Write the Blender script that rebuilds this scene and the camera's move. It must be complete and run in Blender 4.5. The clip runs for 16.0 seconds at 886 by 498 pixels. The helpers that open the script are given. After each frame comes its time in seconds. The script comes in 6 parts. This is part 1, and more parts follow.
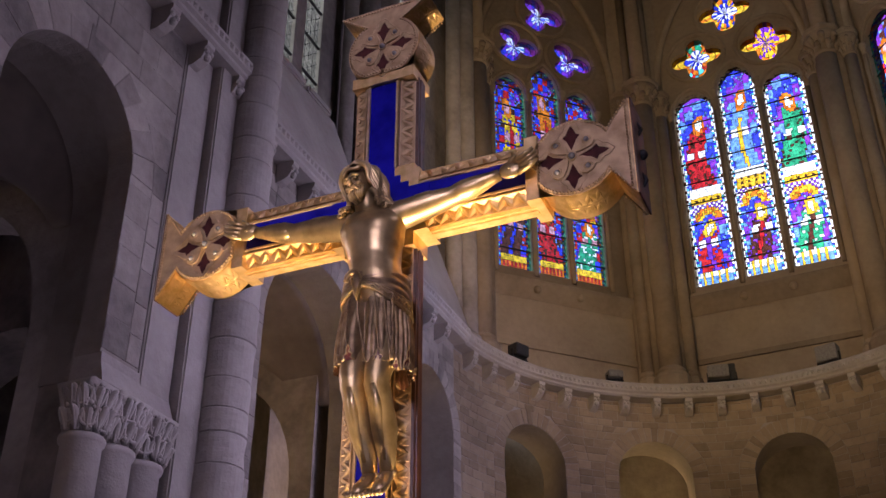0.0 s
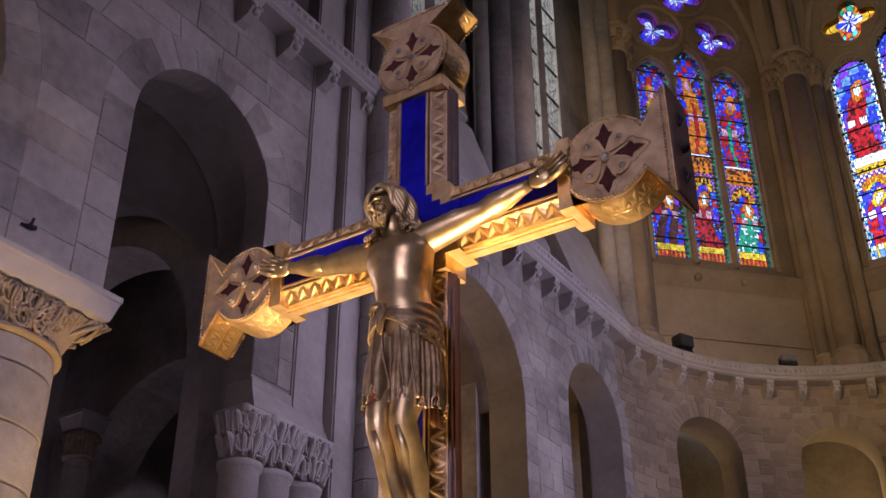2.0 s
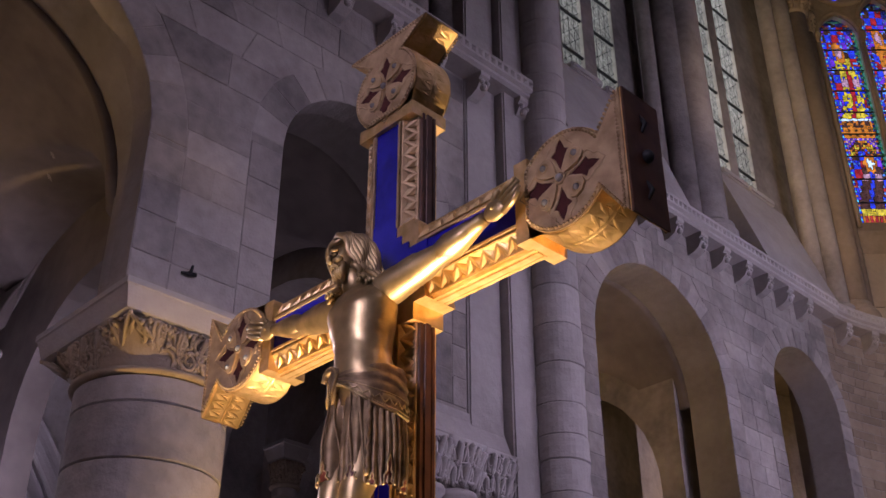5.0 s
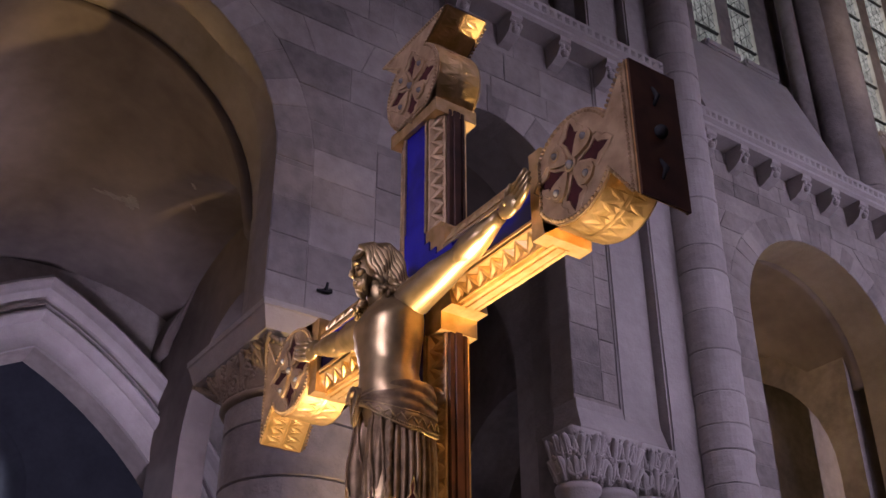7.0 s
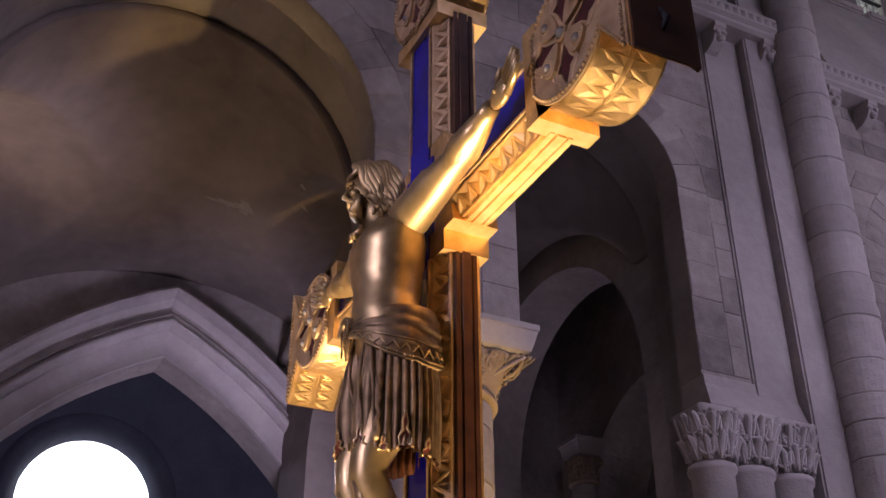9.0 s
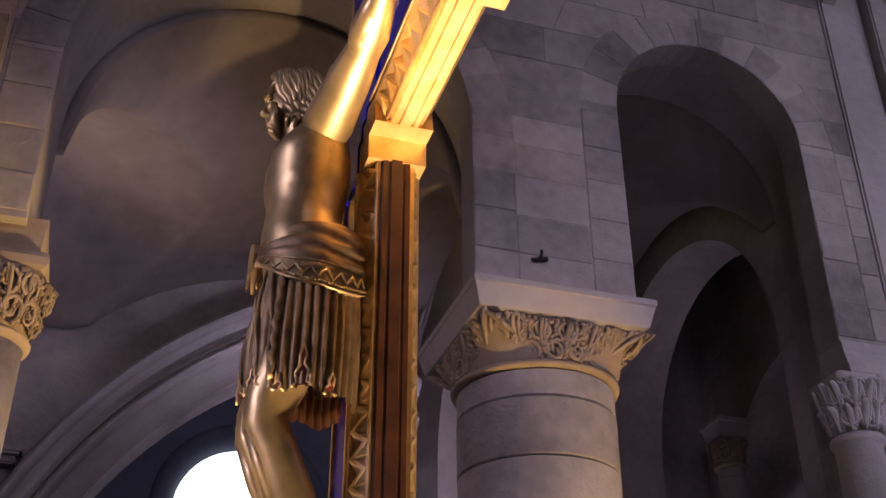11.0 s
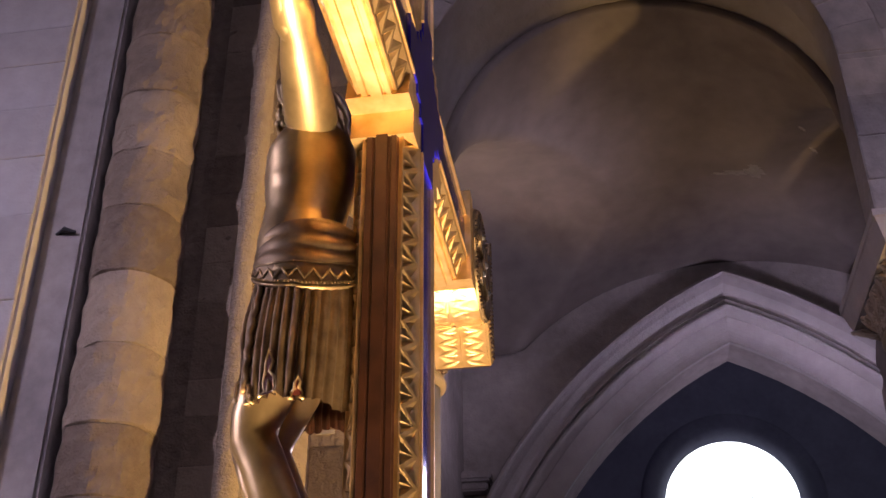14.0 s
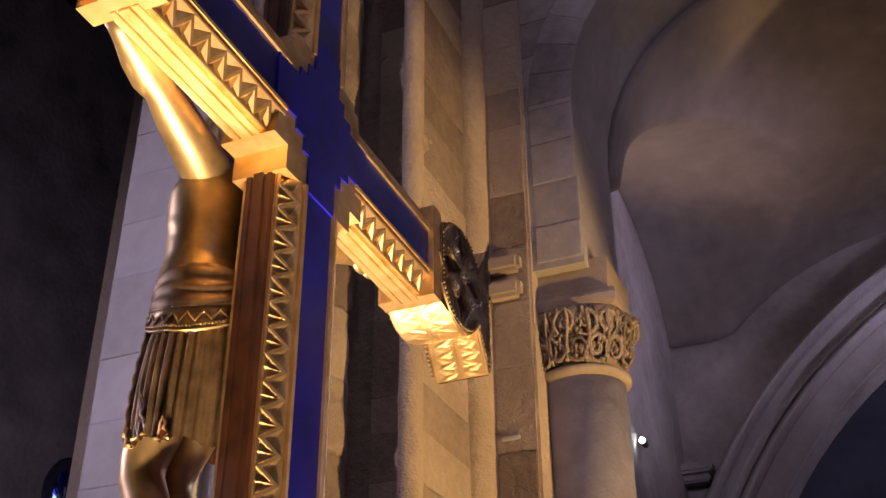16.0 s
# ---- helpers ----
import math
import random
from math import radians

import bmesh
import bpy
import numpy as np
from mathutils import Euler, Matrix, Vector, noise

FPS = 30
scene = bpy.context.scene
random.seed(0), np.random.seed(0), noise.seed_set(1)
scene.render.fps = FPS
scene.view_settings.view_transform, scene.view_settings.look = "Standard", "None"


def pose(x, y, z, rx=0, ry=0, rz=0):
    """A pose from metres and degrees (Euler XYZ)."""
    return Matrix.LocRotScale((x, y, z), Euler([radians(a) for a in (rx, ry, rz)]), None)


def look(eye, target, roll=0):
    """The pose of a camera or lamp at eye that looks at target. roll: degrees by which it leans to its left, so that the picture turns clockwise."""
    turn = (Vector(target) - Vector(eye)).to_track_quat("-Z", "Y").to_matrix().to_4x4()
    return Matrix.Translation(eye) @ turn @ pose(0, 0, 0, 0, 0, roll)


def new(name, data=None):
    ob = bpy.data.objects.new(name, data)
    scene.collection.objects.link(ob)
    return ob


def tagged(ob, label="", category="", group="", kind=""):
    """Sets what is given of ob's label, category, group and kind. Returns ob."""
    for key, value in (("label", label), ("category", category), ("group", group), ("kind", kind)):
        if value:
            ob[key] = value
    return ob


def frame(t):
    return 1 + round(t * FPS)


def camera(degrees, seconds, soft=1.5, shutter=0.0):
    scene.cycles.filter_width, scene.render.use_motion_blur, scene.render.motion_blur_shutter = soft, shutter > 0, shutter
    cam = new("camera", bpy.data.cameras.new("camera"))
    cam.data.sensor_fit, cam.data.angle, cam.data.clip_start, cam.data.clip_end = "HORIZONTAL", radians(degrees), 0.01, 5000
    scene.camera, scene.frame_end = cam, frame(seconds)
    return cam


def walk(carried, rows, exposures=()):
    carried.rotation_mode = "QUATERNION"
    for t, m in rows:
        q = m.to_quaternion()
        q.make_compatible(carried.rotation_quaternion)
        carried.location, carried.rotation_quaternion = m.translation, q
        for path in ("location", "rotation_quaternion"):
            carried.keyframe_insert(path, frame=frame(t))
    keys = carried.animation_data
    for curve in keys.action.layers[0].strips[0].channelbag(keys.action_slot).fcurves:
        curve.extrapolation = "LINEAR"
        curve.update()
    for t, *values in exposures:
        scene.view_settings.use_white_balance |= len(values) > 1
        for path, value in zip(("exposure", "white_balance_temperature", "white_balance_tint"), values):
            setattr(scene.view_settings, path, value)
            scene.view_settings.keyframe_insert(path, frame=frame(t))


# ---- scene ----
cam = camera(43.6, 16.0)
METRES, EYE, TILT, LEAN, TURN = 3.0, 1.5, 30.5, 0.0, 23.3
ROWS = [
    (0.0, 0.0, 0.0, 0.0, 0.0, 0.0, -0.0),
    (0.5, 0.0224, 0.0124, 0.006, 2.15, 0.03, 1.29),
    (1.0, 0.0451, 0.0305, 0.0093, 4.58, 0.1, 2.7),
    (1.5, 0.0672, 0.0468, 0.0123, 6.64, 0.22, 3.9),
    (2.0, 0.0929, 0.0697, 0.012, 8.6, 0.36, 5.07),
    (2.5, 0.1162, 0.0929, 0.0122, 10.49, 0.54, 6.16),
    (3.0, 0.1414, 0.1126, 0.0163, 12.43, 0.77, 7.27),
    (3.5, 0.164, 0.1276, 0.02, 14.15, 0.99, 8.29),
    (4.0, 0.1867, 0.1479, 0.0212, 15.86, 1.22, 9.2),
    (6.5, 0.289, 0.2416, 0.0116, 26.33, 3.42, 14.77),
    (7.0, 0.2952, 0.2606, 0.0048, 28.57, 3.99, 15.87),
    (7.5, 0.2983, 0.2815, -0.0073, 30.54, 4.54, 16.81),
    (8.0, 0.2993, 0.3075, -0.0251, 32.66, 5.17, 17.77),
    (8.5, 0.3002, 0.3344, -0.041, 34.46, 5.73, 18.55),
    (9.0, 0.2991, 0.3644, -0.0562, 36.16, 6.27, 19.3),
    (11.5, 0.3075, 0.5241, -0.1321, 48.83, 10.9, 24.1),
    (12.0, 0.3157, 0.5556, -0.1448, 54.1, 13.1, 25.72),
    (12.5, 0.3231, 0.578, -0.1585, 58.83, 15.17, 27.03),
    (13.0, 0.3287, 0.6015, -0.1723, 64.19, 17.64, 28.26),
    (13.5, 0.3374, 0.6254, -0.1856, 68.97, 19.9, 29.17),
    (14.0, 0.3493, 0.6552, -0.2032, 73.72, 22.22, 29.83),
    (14.5, 0.3587, 0.6834, -0.2164, 77.42, 24.08, 30.26),
    (15.0, 0.3686, 0.7145, -0.2322, 81.46, 26.13, 30.64),
    (15.5, 0.3746, 0.7448, -0.2502, 85.28, 28.07, 30.79),
    (16.0, 0.3768, 0.7792, -0.2724, 89.49, 30.25, 30.84),
]
walk(cam, [(t, pose(0, 0, EYE, TILT, LEAN, TURN) @ pose(METRES * x, METRES * y, METRES * z, 90 + pitch, roll, yaw)) for t, x, y, z, yaw, pitch, roll in ROWS])

# ---------------------------------------------------------------- light
scene.view_settings.exposure = 1.07
world = bpy.data.worlds.new("sky")
scene.world = world
world.use_nodes = True
wn = world.node_tree
sky = wn.nodes.new("ShaderNodeTexSky")
sky.sky_type, sky.sun_disc = "NISHITA", False
sky.sun_elevation, sky.sun_rotation = radians(30), radians(20)
sky.dust_density = 1.2
wn.links.new(sky.outputs[0], wn.nodes["Background"].inputs[0])
wn.nodes["Background"].inputs[1].default_value = 0.15


def lamp(name, kind, where, target, power, colour, size=0.5, size_y=None, cone=60, blend=0.6, spread=0):
    data = bpy.data.lights.new(name, kind)
    data.energy, data.color = power, colour
    if kind == "AREA":
        data.shape, data.size, data.size_y = "RECTANGLE", size, size_y or size
    else:
        data.shadow_soft_size = size
    if kind == "SPOT":
        data.spot_size, data.spot_blend = radians(cone), blend
    if kind == "AREA" and spread:
        data.spread = radians(spread)
    ob = new(name, data)
    ob.matrix_world = look(where, target)
    return ob


COOL = (0.83, 0.705, 1.07)
WARM = (1.0, 0.62, 0.26)
LAMP = (1.0, 0.68, 0.40)
# area lamps added for daylight from unseen south and west windows, walls blank behind
for yy, zz, power in ((2.5, 3.8, 26), (13.5, 7.4, 80)):
    lamp("south_daylight_fill", "AREA", (2.5, yy, 7.2), (-6.7, yy + 0.5, zz), power, COOL, 1.6, 4.0, spread=95)
lamp("south_daylight_fill", "AREA", (2.5, 8.6, 7.6), (-7.4, 5.6, 4.5), 64, COOL, 1.4, 3.0, spread=95)
lamp("south_daylight_fill", "AREA", (2.5, -5.5, 7.2), (-5.5, -0.9, 3.2), 56, COOL, 1.6, 4.0, spread=60)
# narrow fill aimed at the front of the cross
lamp("west_daylight_fill", "AREA", (1.0, -8.6, 6.0), (-1.2, 2.0, 2.9), 10.5, COOL, 1.6, 4.0, spread=34)
lamp("oculus_light", "AREA", (-23.3, 4.73, 9.3), (-8, 3.5, 4.5), 200, COOL, 1.8, 1.8)
# cool fills added in mid-air to brighten the aisle vault, wall and next bay
lamp("aisle_fill_light", "AREA", (-9.6, 5.0, 5.4), (-10.1, 0.6, 7.9), 9, COOL, 0.8, 1.0, spread=62)
lamp("aisle_fill_light", "AREA", (-8.3, 5.0, 3.4), (-12.3, 4.3, 7.2), 10, COOL, 0.8, 1.4, spread=52)
lamp("aisle_fill_light", "AREA", (-12.1, 9.0, 2.6), (-9.6, 7.6, 8.4), 12, COOL, 1.0, 1.6, spread=110)
# the floor spotlight under the cross and a second spot in front of it
lamp("cross_spot", "SPOT", (-0.72, 2.2, 0.35), (-0.97, 2.0, 2.9), 520, LAMP, 0.1, cone=25, blend=1.0)
lamp("cross_spot_front", "SPOT", (-1.28, 1.72, 0.35), (-1.16, 1.95, 2.9), 330, LAMP, 0.1, cone=30, blend=0.9)
# pier, capital, apse and choir spots are added and have no fixtures
lamp("pier_spot", "SPOT", (-5.0, 7.2, 0.6), (-5.8, -0.2, 4.9), 2100, WARM, 0.1, cone=36)
lamp("capital_spot", "SPOT", (-5.5, 6.1, 0.7), (-7.0, 5.05, 4.6), 620, WARM, 0.05, cone=27)
lamp("apse_spot", "SPOT", (-2.1, 14.6, 1.0), (-2.3, 21.2, 9.8), 250, WARM, 0.1, cone=85)
lamp("choir_spot", "SPOT", (-3.4, 8.2, 10.9), (-3.4, 21.0, 15.0), 880, LAMP, 0.1, cone=68)
lamp("aisle_spot_light", "SPOT", (-9.9, 0.72, 5.8), (-9.0, 2.7, 9.1), 60, WARM, 0.05, cone=90)
# cool fill added in mid-air to lift the dark transept walls
lamp("transept_light", "AREA", (-9.5, -5.0, 4.0), (-12.0, -10.0, 12.0), 34, COOL, 1.2)
# unseen warm point lights added to brighten the space behind the arches
lamp("ambulatory_fill", "POINT", (-8.6, 10.9, 7.4), (0, 0, 0), 22, WARM, 0.15)
lamp("ambulatory_fill", "POINT", (-4.6, 22.3, 8.3), (0, 0, 0), 16, WARM, 0.15)
lamp("ambulatory_fill", "POINT", (-8.7, 17.4, 7.6), (0, 0, 0), 26, WARM, 0.15)


# ---------------------------------------------------------------- materials
def material(name):
    m = bpy.data.materials.new(name)
    m.use_nodes = True
    return m, m.node_tree.nodes, m.node_tree.links, m.node_tree.nodes["Principled BSDF"]


def stone(name, low, high, scale=1.0, bump=0.35, vary=0.35, rough=0.92):
    """Limestone: two scales of noise, random tone per piece, pitted relief."""
    m, n, l, p = material(name)
    geo = n.new("ShaderNodeNewGeometry")
    big, fine, pit = n.new("ShaderNodeTexNoise"), n.new("ShaderNodeTexNoise"), n.new("ShaderNodeTexNoise")
    for node, s, d in ((big, 1.1 * scale, 6), (fine, 9 * scale, 7), (pit, 40 * scale, 4)):
        node.inputs["Scale"].default_value, node.inputs["Detail"].default_value = s, d
        l.new(geo.outputs["Position"], node.inputs["Vector"])
    info = n.new("ShaderNodeObjectInfo")
    isl = n.new("ShaderNodeMath")
    isl.operation = "ADD"
    l.new(info.outputs["Random"], isl.inputs[0])
    l.new(geo.outputs["Random Per Island"], isl.inputs[1])
    fr = n.new("ShaderNodeMath")
    fr.operation = "FRACT"
    l.new(isl.outputs[0], fr.inputs[0])
    mixn = n.new("ShaderNodeMix")
    mixn.data_type = "FLOAT"
    mixn.inputs[0].default_value = vary
    l.new(big.outputs["Fac"], mixn.inputs[2])
    l.new(fr.outputs[0], mixn.inputs[3])
    mix2 = n.new("ShaderNodeMix")
    mix2.data_type = "FLOAT"
    mix2.inputs[0].default_value = 0.22
    l.new(mixn.outputs[0], mix2.inputs[2])
    l.new(fine.outputs["Fac"], mix2.inputs[3])
    ramp = n.new("ShaderNodeValToRGB")
    ramp.color_ramp.elements[0].position, ramp.color_ramp.elements[1].position = 0.32, 0.70
    ramp.color_ramp.elements[0].color, ramp.color_ramp.elements[1].color = (*low, 1), (*high, 1)
    l.new(mix2.outputs[0], ramp.inputs[0])
    l.new(ramp.outputs[0], p.inputs["Base Color"])
    p.inputs["Roughness"].default_value = rough
    add = n.new("ShaderNodeMath")
    add.operation = "MULTIPLY_ADD"
    add.inputs[1].default_value = 0.4
    l.new(pit.outputs["Fac"], add.inputs[0])
    l.new(fine.outputs["Fac"], add.inputs[2])
    b = n.new("ShaderNodeBump")
    b.inputs["Strength"].default_value, b.inputs["Distance"].default_value = bump, 0.03
    l.new(add.outputs[0], b.inputs["Height"])
    l.new(b.outputs[0], p.inputs["Normal"])
    return m


def metal(name, low, high, rough=0.3, scale=30, bump=0.08, metallic=1.0):
    m, n, l, p = material(name)
    a = n.new("ShaderNodeTexNoise")
    a.inputs["Scale"].default_value, a.inputs["Detail"].default_value = scale, 6
    geo = n.new("ShaderNodeNewGeometry")
    l.new(geo.outputs["Position"], a.inputs["Vector"])
    ramp = n.new("ShaderNodeValToRGB")
    ramp.color_ramp.elements[0].position, ramp.color_ramp.elements[1].position = 0.3, 0.65
    ramp.color_ramp.elements[0].color, ramp.color_ramp.elements[1].color = (*low, 1), (*high, 1)
    l.new(a.outputs["Fac"], ramp.inputs[0])
    l.new(ramp.outputs[0], p.inputs["Base Color"])
    p.inputs["Metallic"].default_value = metallic
    r = n.new("ShaderNodeMapRange")
    r.inputs[3].default_value, r.inputs[4].default_value = rough + 0.1, rough - 0.06
    l.new(a.outputs["Fac"], r.inputs[0])
    l.new(r.outputs[0], p.inputs["Roughness"])
    b = n.new("ShaderNodeBump")
    b.inputs["Strength"].default_value, b.inputs["Distance"].default_value = bump, 0.004
    l.new(a.outputs["Fac"], b.inputs["Height"])
    l.new(b.outputs[0], p.inputs["Normal"])
    return m


def glass(name, colour, scale=9.0, spread=0.55):
    """A tinted window pane that lets the sky through, streaked and uneven."""
    m, n, l, p = material(name)
    n.remove(p)
    tr = n.new("ShaderNodeBsdfTransparent")
    gl = n.new("ShaderNodeBsdfGlossy")
    gl.inputs["Roughness"].default_value = 0.25
    gl.inputs["Color"].default_value = (0.04, 0.04, 0.04, 1)
    add = n.new("ShaderNodeAddShader")
    geo = n.new("ShaderNodeNewGeometry")
    a = n.new("ShaderNodeTexNoise")
    a.inputs["Scale"].default_value, a.inputs["Detail"].default_value = scale, 3
    l.new(geo.outputs["Position"], a.inputs["Vector"])
    ramp = n.new("ShaderNodeValToRGB")
    ramp.color_ramp.elements[0].position, ramp.color_ramp.elements[1].position = 0.35, 0.65
    ramp.color_ramp.elements[0].color = (*[c * (1 - spread) for c in colour], 1)
    ramp.color_ramp.elements[1].color = (*colour, 1)
    l.new(a.outputs["Fac"], ramp.inputs[0])
    l.new(ramp.outputs[0], tr.inputs["Color"])
    l.new(tr.outputs[0], add.inputs[0])
    l.new(gl.outputs[0], add.inputs[1])
    l.new(add.outputs[0], n["Material Output"].inputs[0])
    return m


STONE = stone("limestone", (0.14, 0.125, 0.115), (0.41, 0.368, 0.33), bump=0.55, vary=0.21)
STONE_PALE = stone("pale limestone", (0.30, 0.275, 0.255), (0.46, 0.43, 0.40), bump=0.35, vary=0.2)
STONE_BROWN = stone("brown limestone", (0.19, 0.145, 0.10), (0.35, 0.28, 0.20), bump=0.5)
STONE_ROUGH = stone("weathered brown limestone", (0.15, 0.11, 0.075), (0.36, 0.285, 0.20), scale=1.6, bump=1.0, vary=0.45)
MORTAR = stone("mortar", (0.22, 0.198, 0.178), (0.38, 0.345, 0.31), bump=0.5, vary=0.1)
PLASTER = stone("smoke-stained plaster", (0.10, 0.083, 0.07), (0.27, 0.232, 0.20), scale=0.5, bump=0.06, vary=0.05)
PLASTER_OLD = stone("flaked plaster", (0.17, 0.15, 0.12), (0.42, 0.39, 0.34), scale=3, bump=0.3)
# near-black blue puts the shade of chapel and transept into the stone colour
SHADE_STONE = stone("shaded chapel stone", (0.026, 0.025, 0.052), (0.060, 0.055, 0.095), bump=0.2)
# bright and darker copies of one gilding; the darker holds dim reflections as colour
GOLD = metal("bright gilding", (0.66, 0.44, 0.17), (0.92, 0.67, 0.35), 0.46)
GOLD_SHADED = metal("shaded gilding", (0.38, 0.255, 0.13), (0.60, 0.43, 0.24), 0.55, metallic=0.5)
GOLD_FIG = metal("burnished gilding", (0.34, 0.245, 0.115), (0.66, 0.49, 0.25), 0.38, scale=18, bump=0.2, metallic=0.85)
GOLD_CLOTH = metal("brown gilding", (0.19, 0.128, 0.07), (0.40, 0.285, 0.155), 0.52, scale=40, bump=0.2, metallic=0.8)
WOOD = metal("red-brown lacquered wood", (0.04, 0.015, 0.008), (0.11, 0.042, 0.02), 0.4, scale=22, metallic=0.0)
DARK_HOLE = metal("dark red lining", (0.045, 0.006, 0.005), (0.08, 0.012, 0.009), 0.85, metallic=0.0)
RED = metal("red enamel", (0.08, 0.014, 0.009), (0.17, 0.035, 0.018), 0.45, metallic=0.0)
BLUE = metal("deep blue enamel", (0.006, 0.006, 0.20), (0.016, 0.014, 0.42), 0.12, scale=12, bump=0.02, metallic=0.0)
CRYSTAL = metal("rock crystal", (0.20, 0.19, 0.18), (0.36, 0.35, 0.34), 0.18, metallic=0.0)
IRON = metal("black iron", (0.012, 0.012, 0.013), (0.03, 0.03, 0.032), 0.6, metallic=0.5)
LEAD = metal("lead came", (0.010, 0.010, 0.012), (0.02, 0.02, 0.022), 0.6, metallic=0.3)
BOX_GREY = metal("grey painted metal", (0.12, 0.115, 0.11), (0.2, 0.19, 0.18), 0.5, metallic=0.0)
BOX_BLACK = metal("black painted metal", (0.012, 0.012, 0.012), (0.025, 0.025, 0.025), 0.5, metallic=0.0)
# lightened so that the unseen floor bounces more light upward
FLOOR = stone("paving stone", (0.26, 0.235, 0.21), (0.42, 0.385, 0.35), bump=0.1, rough=0.55)

GLASS = {
    "white": glass("white glass", (0.97, 0.98, 1.0), spread=0.2),
    "clear": glass("frosted clear glass", (0.85, 0.91, 0.97), scale=14, spread=0.5),
    "cyan": glass("turquoise glass", (0.15, 0.72, 0.80)),
    "blue": glass("blue glass", (0.05, 0.07, 0.75)),
    "purple": glass("purple glass", (0.28, 0.06, 0.72)),
    "red": glass("red glass", (0.62, 0.03, 0.04)),
    "yellow": glass("yellow glass", (1.0, 0.62, 0.05)),
    "orange": glass("orange glass", (0.9, 0.25, 0.03)),
    "green": glass("green glass", (0.04, 0.42, 0.22)),
    "brown": glass("umber glass", (0.12, 0.04, 0.03)),
    "sky": glass("pale blue glass", (0.20, 0.42, 0.95)),
    "pink": glass("pink glass", (0.85, 0.40, 0.45)),
}


# ---------------------------------------------------------------- mesh helpers
def mesh_of(name, bm, mat, smooth=False):
    me = bpy.data.meshes.new(name)
    bm.normal_update()
    bm.to_mesh(me)
    bm.free()
    for m in mat if isinstance(mat, (list, tuple)) else [mat]:
        me.materials.append(m)
    if smooth:
        me.polygons.foreach_set("use_smooth", [True] * len(me.polygons))
    return me


def part(name, bm, mat, parent=None, label="", smooth=False):
    ob = new(name, mesh_of(name, bm, mat, smooth))
    ob.parent = parent
    return tagged(ob, label)


def thing(name, label, category, group="", kind="", at=(0, 0, 0)):
    ob = new(name)
    ob.location = at
    ob.empty_display_size = 0.1
    return tagged(ob, label, category, group, kind)


def box(bm, x0, x1, y0, y1, z0, z1, bevel=0.0):
    v = [bm.verts.new((x, y, z)) for x in (x0, x1) for y in (y0, y1) for z in (z0, z1)]
    fs = [bm.faces.new([v[i] for i in q]) for q in ((0, 1, 3, 2), (4, 6, 7, 5), (0, 4, 5, 1), (2, 3, 7, 6), (0, 2, 6, 4), (1, 5, 7, 3))]
    if bevel:
        es = list({e for f in fs for e in f.edges})
        bmesh.ops.bevel(bm, geom=es, offset=bevel, segments=2, affect="EDGES")
    return fs


def prism(bm, pts, base, depth):
    """Closed outline (2D points) set into space by base(u, v, d), from d = 0 to depth."""
    a = [bm.verts.new(base(u, v, 0)) for u, v in pts]
    b = [bm.verts.new(base(u, v, depth)) for u, v in pts]
    bm.faces.new(a)
    bm.faces.new(b[::-1])
    k = len(pts)
    for i in range(k):
        bm.faces.new((a[i], b[i], b[(i + 1) % k], a[(i + 1) % k]))


def plate(bm, loops, base, depth):
    """A plate with holes: loops[0] is the outline, the rest are holes."""
    edges, rings = [], []
    for pts in loops:
        vs = [bm.verts.new(base(u, v, 0)) for u, v in pts]
        rings.append(vs)
        edges += [bm.edges.new((vs[i], vs[(i + 1) % len(vs)])) for i in range(len(vs))]
    res = bmesh.ops.triangle_fill(bm, use_beauty=True, use_dissolve=False, edges=edges)
    faces = [f for f in res["geom"] if isinstance(f, bmesh.types.BMFace)]
    off = Vector(base(0, 0, depth)) - Vector(base(0, 0, 0))
    ext = bmesh.ops.extrude_face_region(bm, geom=faces, use_keep_orig=True)
    bmesh.ops.translate(bm, verts=[g for g in ext["geom"] if isinstance(g, bmesh.types.BMVert)], vec=off)
    bmesh.ops.recalc_face_normals(bm, faces=bm.faces)


def loft(bm, rings, cap=True):
    vs = [[bm.verts.new(p) for p in r] for r in rings]
    k = len(vs[0])
    for a, b in zip(vs, vs[1:]):
        for i in range(k):
            bm.faces.new((a[i], a[(i + 1) % k], b[(i + 1) % k], b[i]))
    if cap:
        bm.faces.new(vs[0][::-1])
        bm.faces.new(vs[-1])


def limb(bm, pts, radii, seg=14, flat=1.0):
    """A tapered tube through pts; flat squashes it along the second cross axis."""
    pts = [Vector(p) for p in pts]
    rings = []
    side = None
    for i, p in enumerate(pts):
        d = (pts[min(i + 1, len(pts) - 1)] - pts[max(i - 1, 0)]).normalized()
        ref = side if side else (Vector((0, 1, 0)) if abs(d.y) < 0.9 else Vector((1, 0, 0)))
        u = (ref - d * ref.dot(d)).normalized()
        side = u
        w = d.cross(u)
        rings.append([p + radii[i] * (math.cos(a) * u * flat + math.sin(a) * w) for a in [2 * math.pi * j / seg for j in range(seg)]])
    loft(bm, rings)


def spun(bm, centre, profile, seg=32, a0=0.0, a1=2 * math.pi):
    """A turned form: profile of (radius, z)."""
    full = abs(a1 - a0 - 2 * math.pi) < 1e-6
    k = seg if full else seg + 1
    rows = [[bm.verts.new((centre[0] + r * math.cos(a0 + (a1 - a0) * j / seg), centre[1] + r * math.sin(a0 + (a1 - a0) * j / seg), z)) for j in range(k)] for r, z in profile]
    for a, b in zip(rows, rows[1:]):
        for j in range(seg):
            bm.faces.new((a[j], a[(j + 1) % k], b[(j + 1) % k], b[j]))
    if full:
        bm.faces.new(rows[0][::-1])
        bm.faces.new(rows[-1])


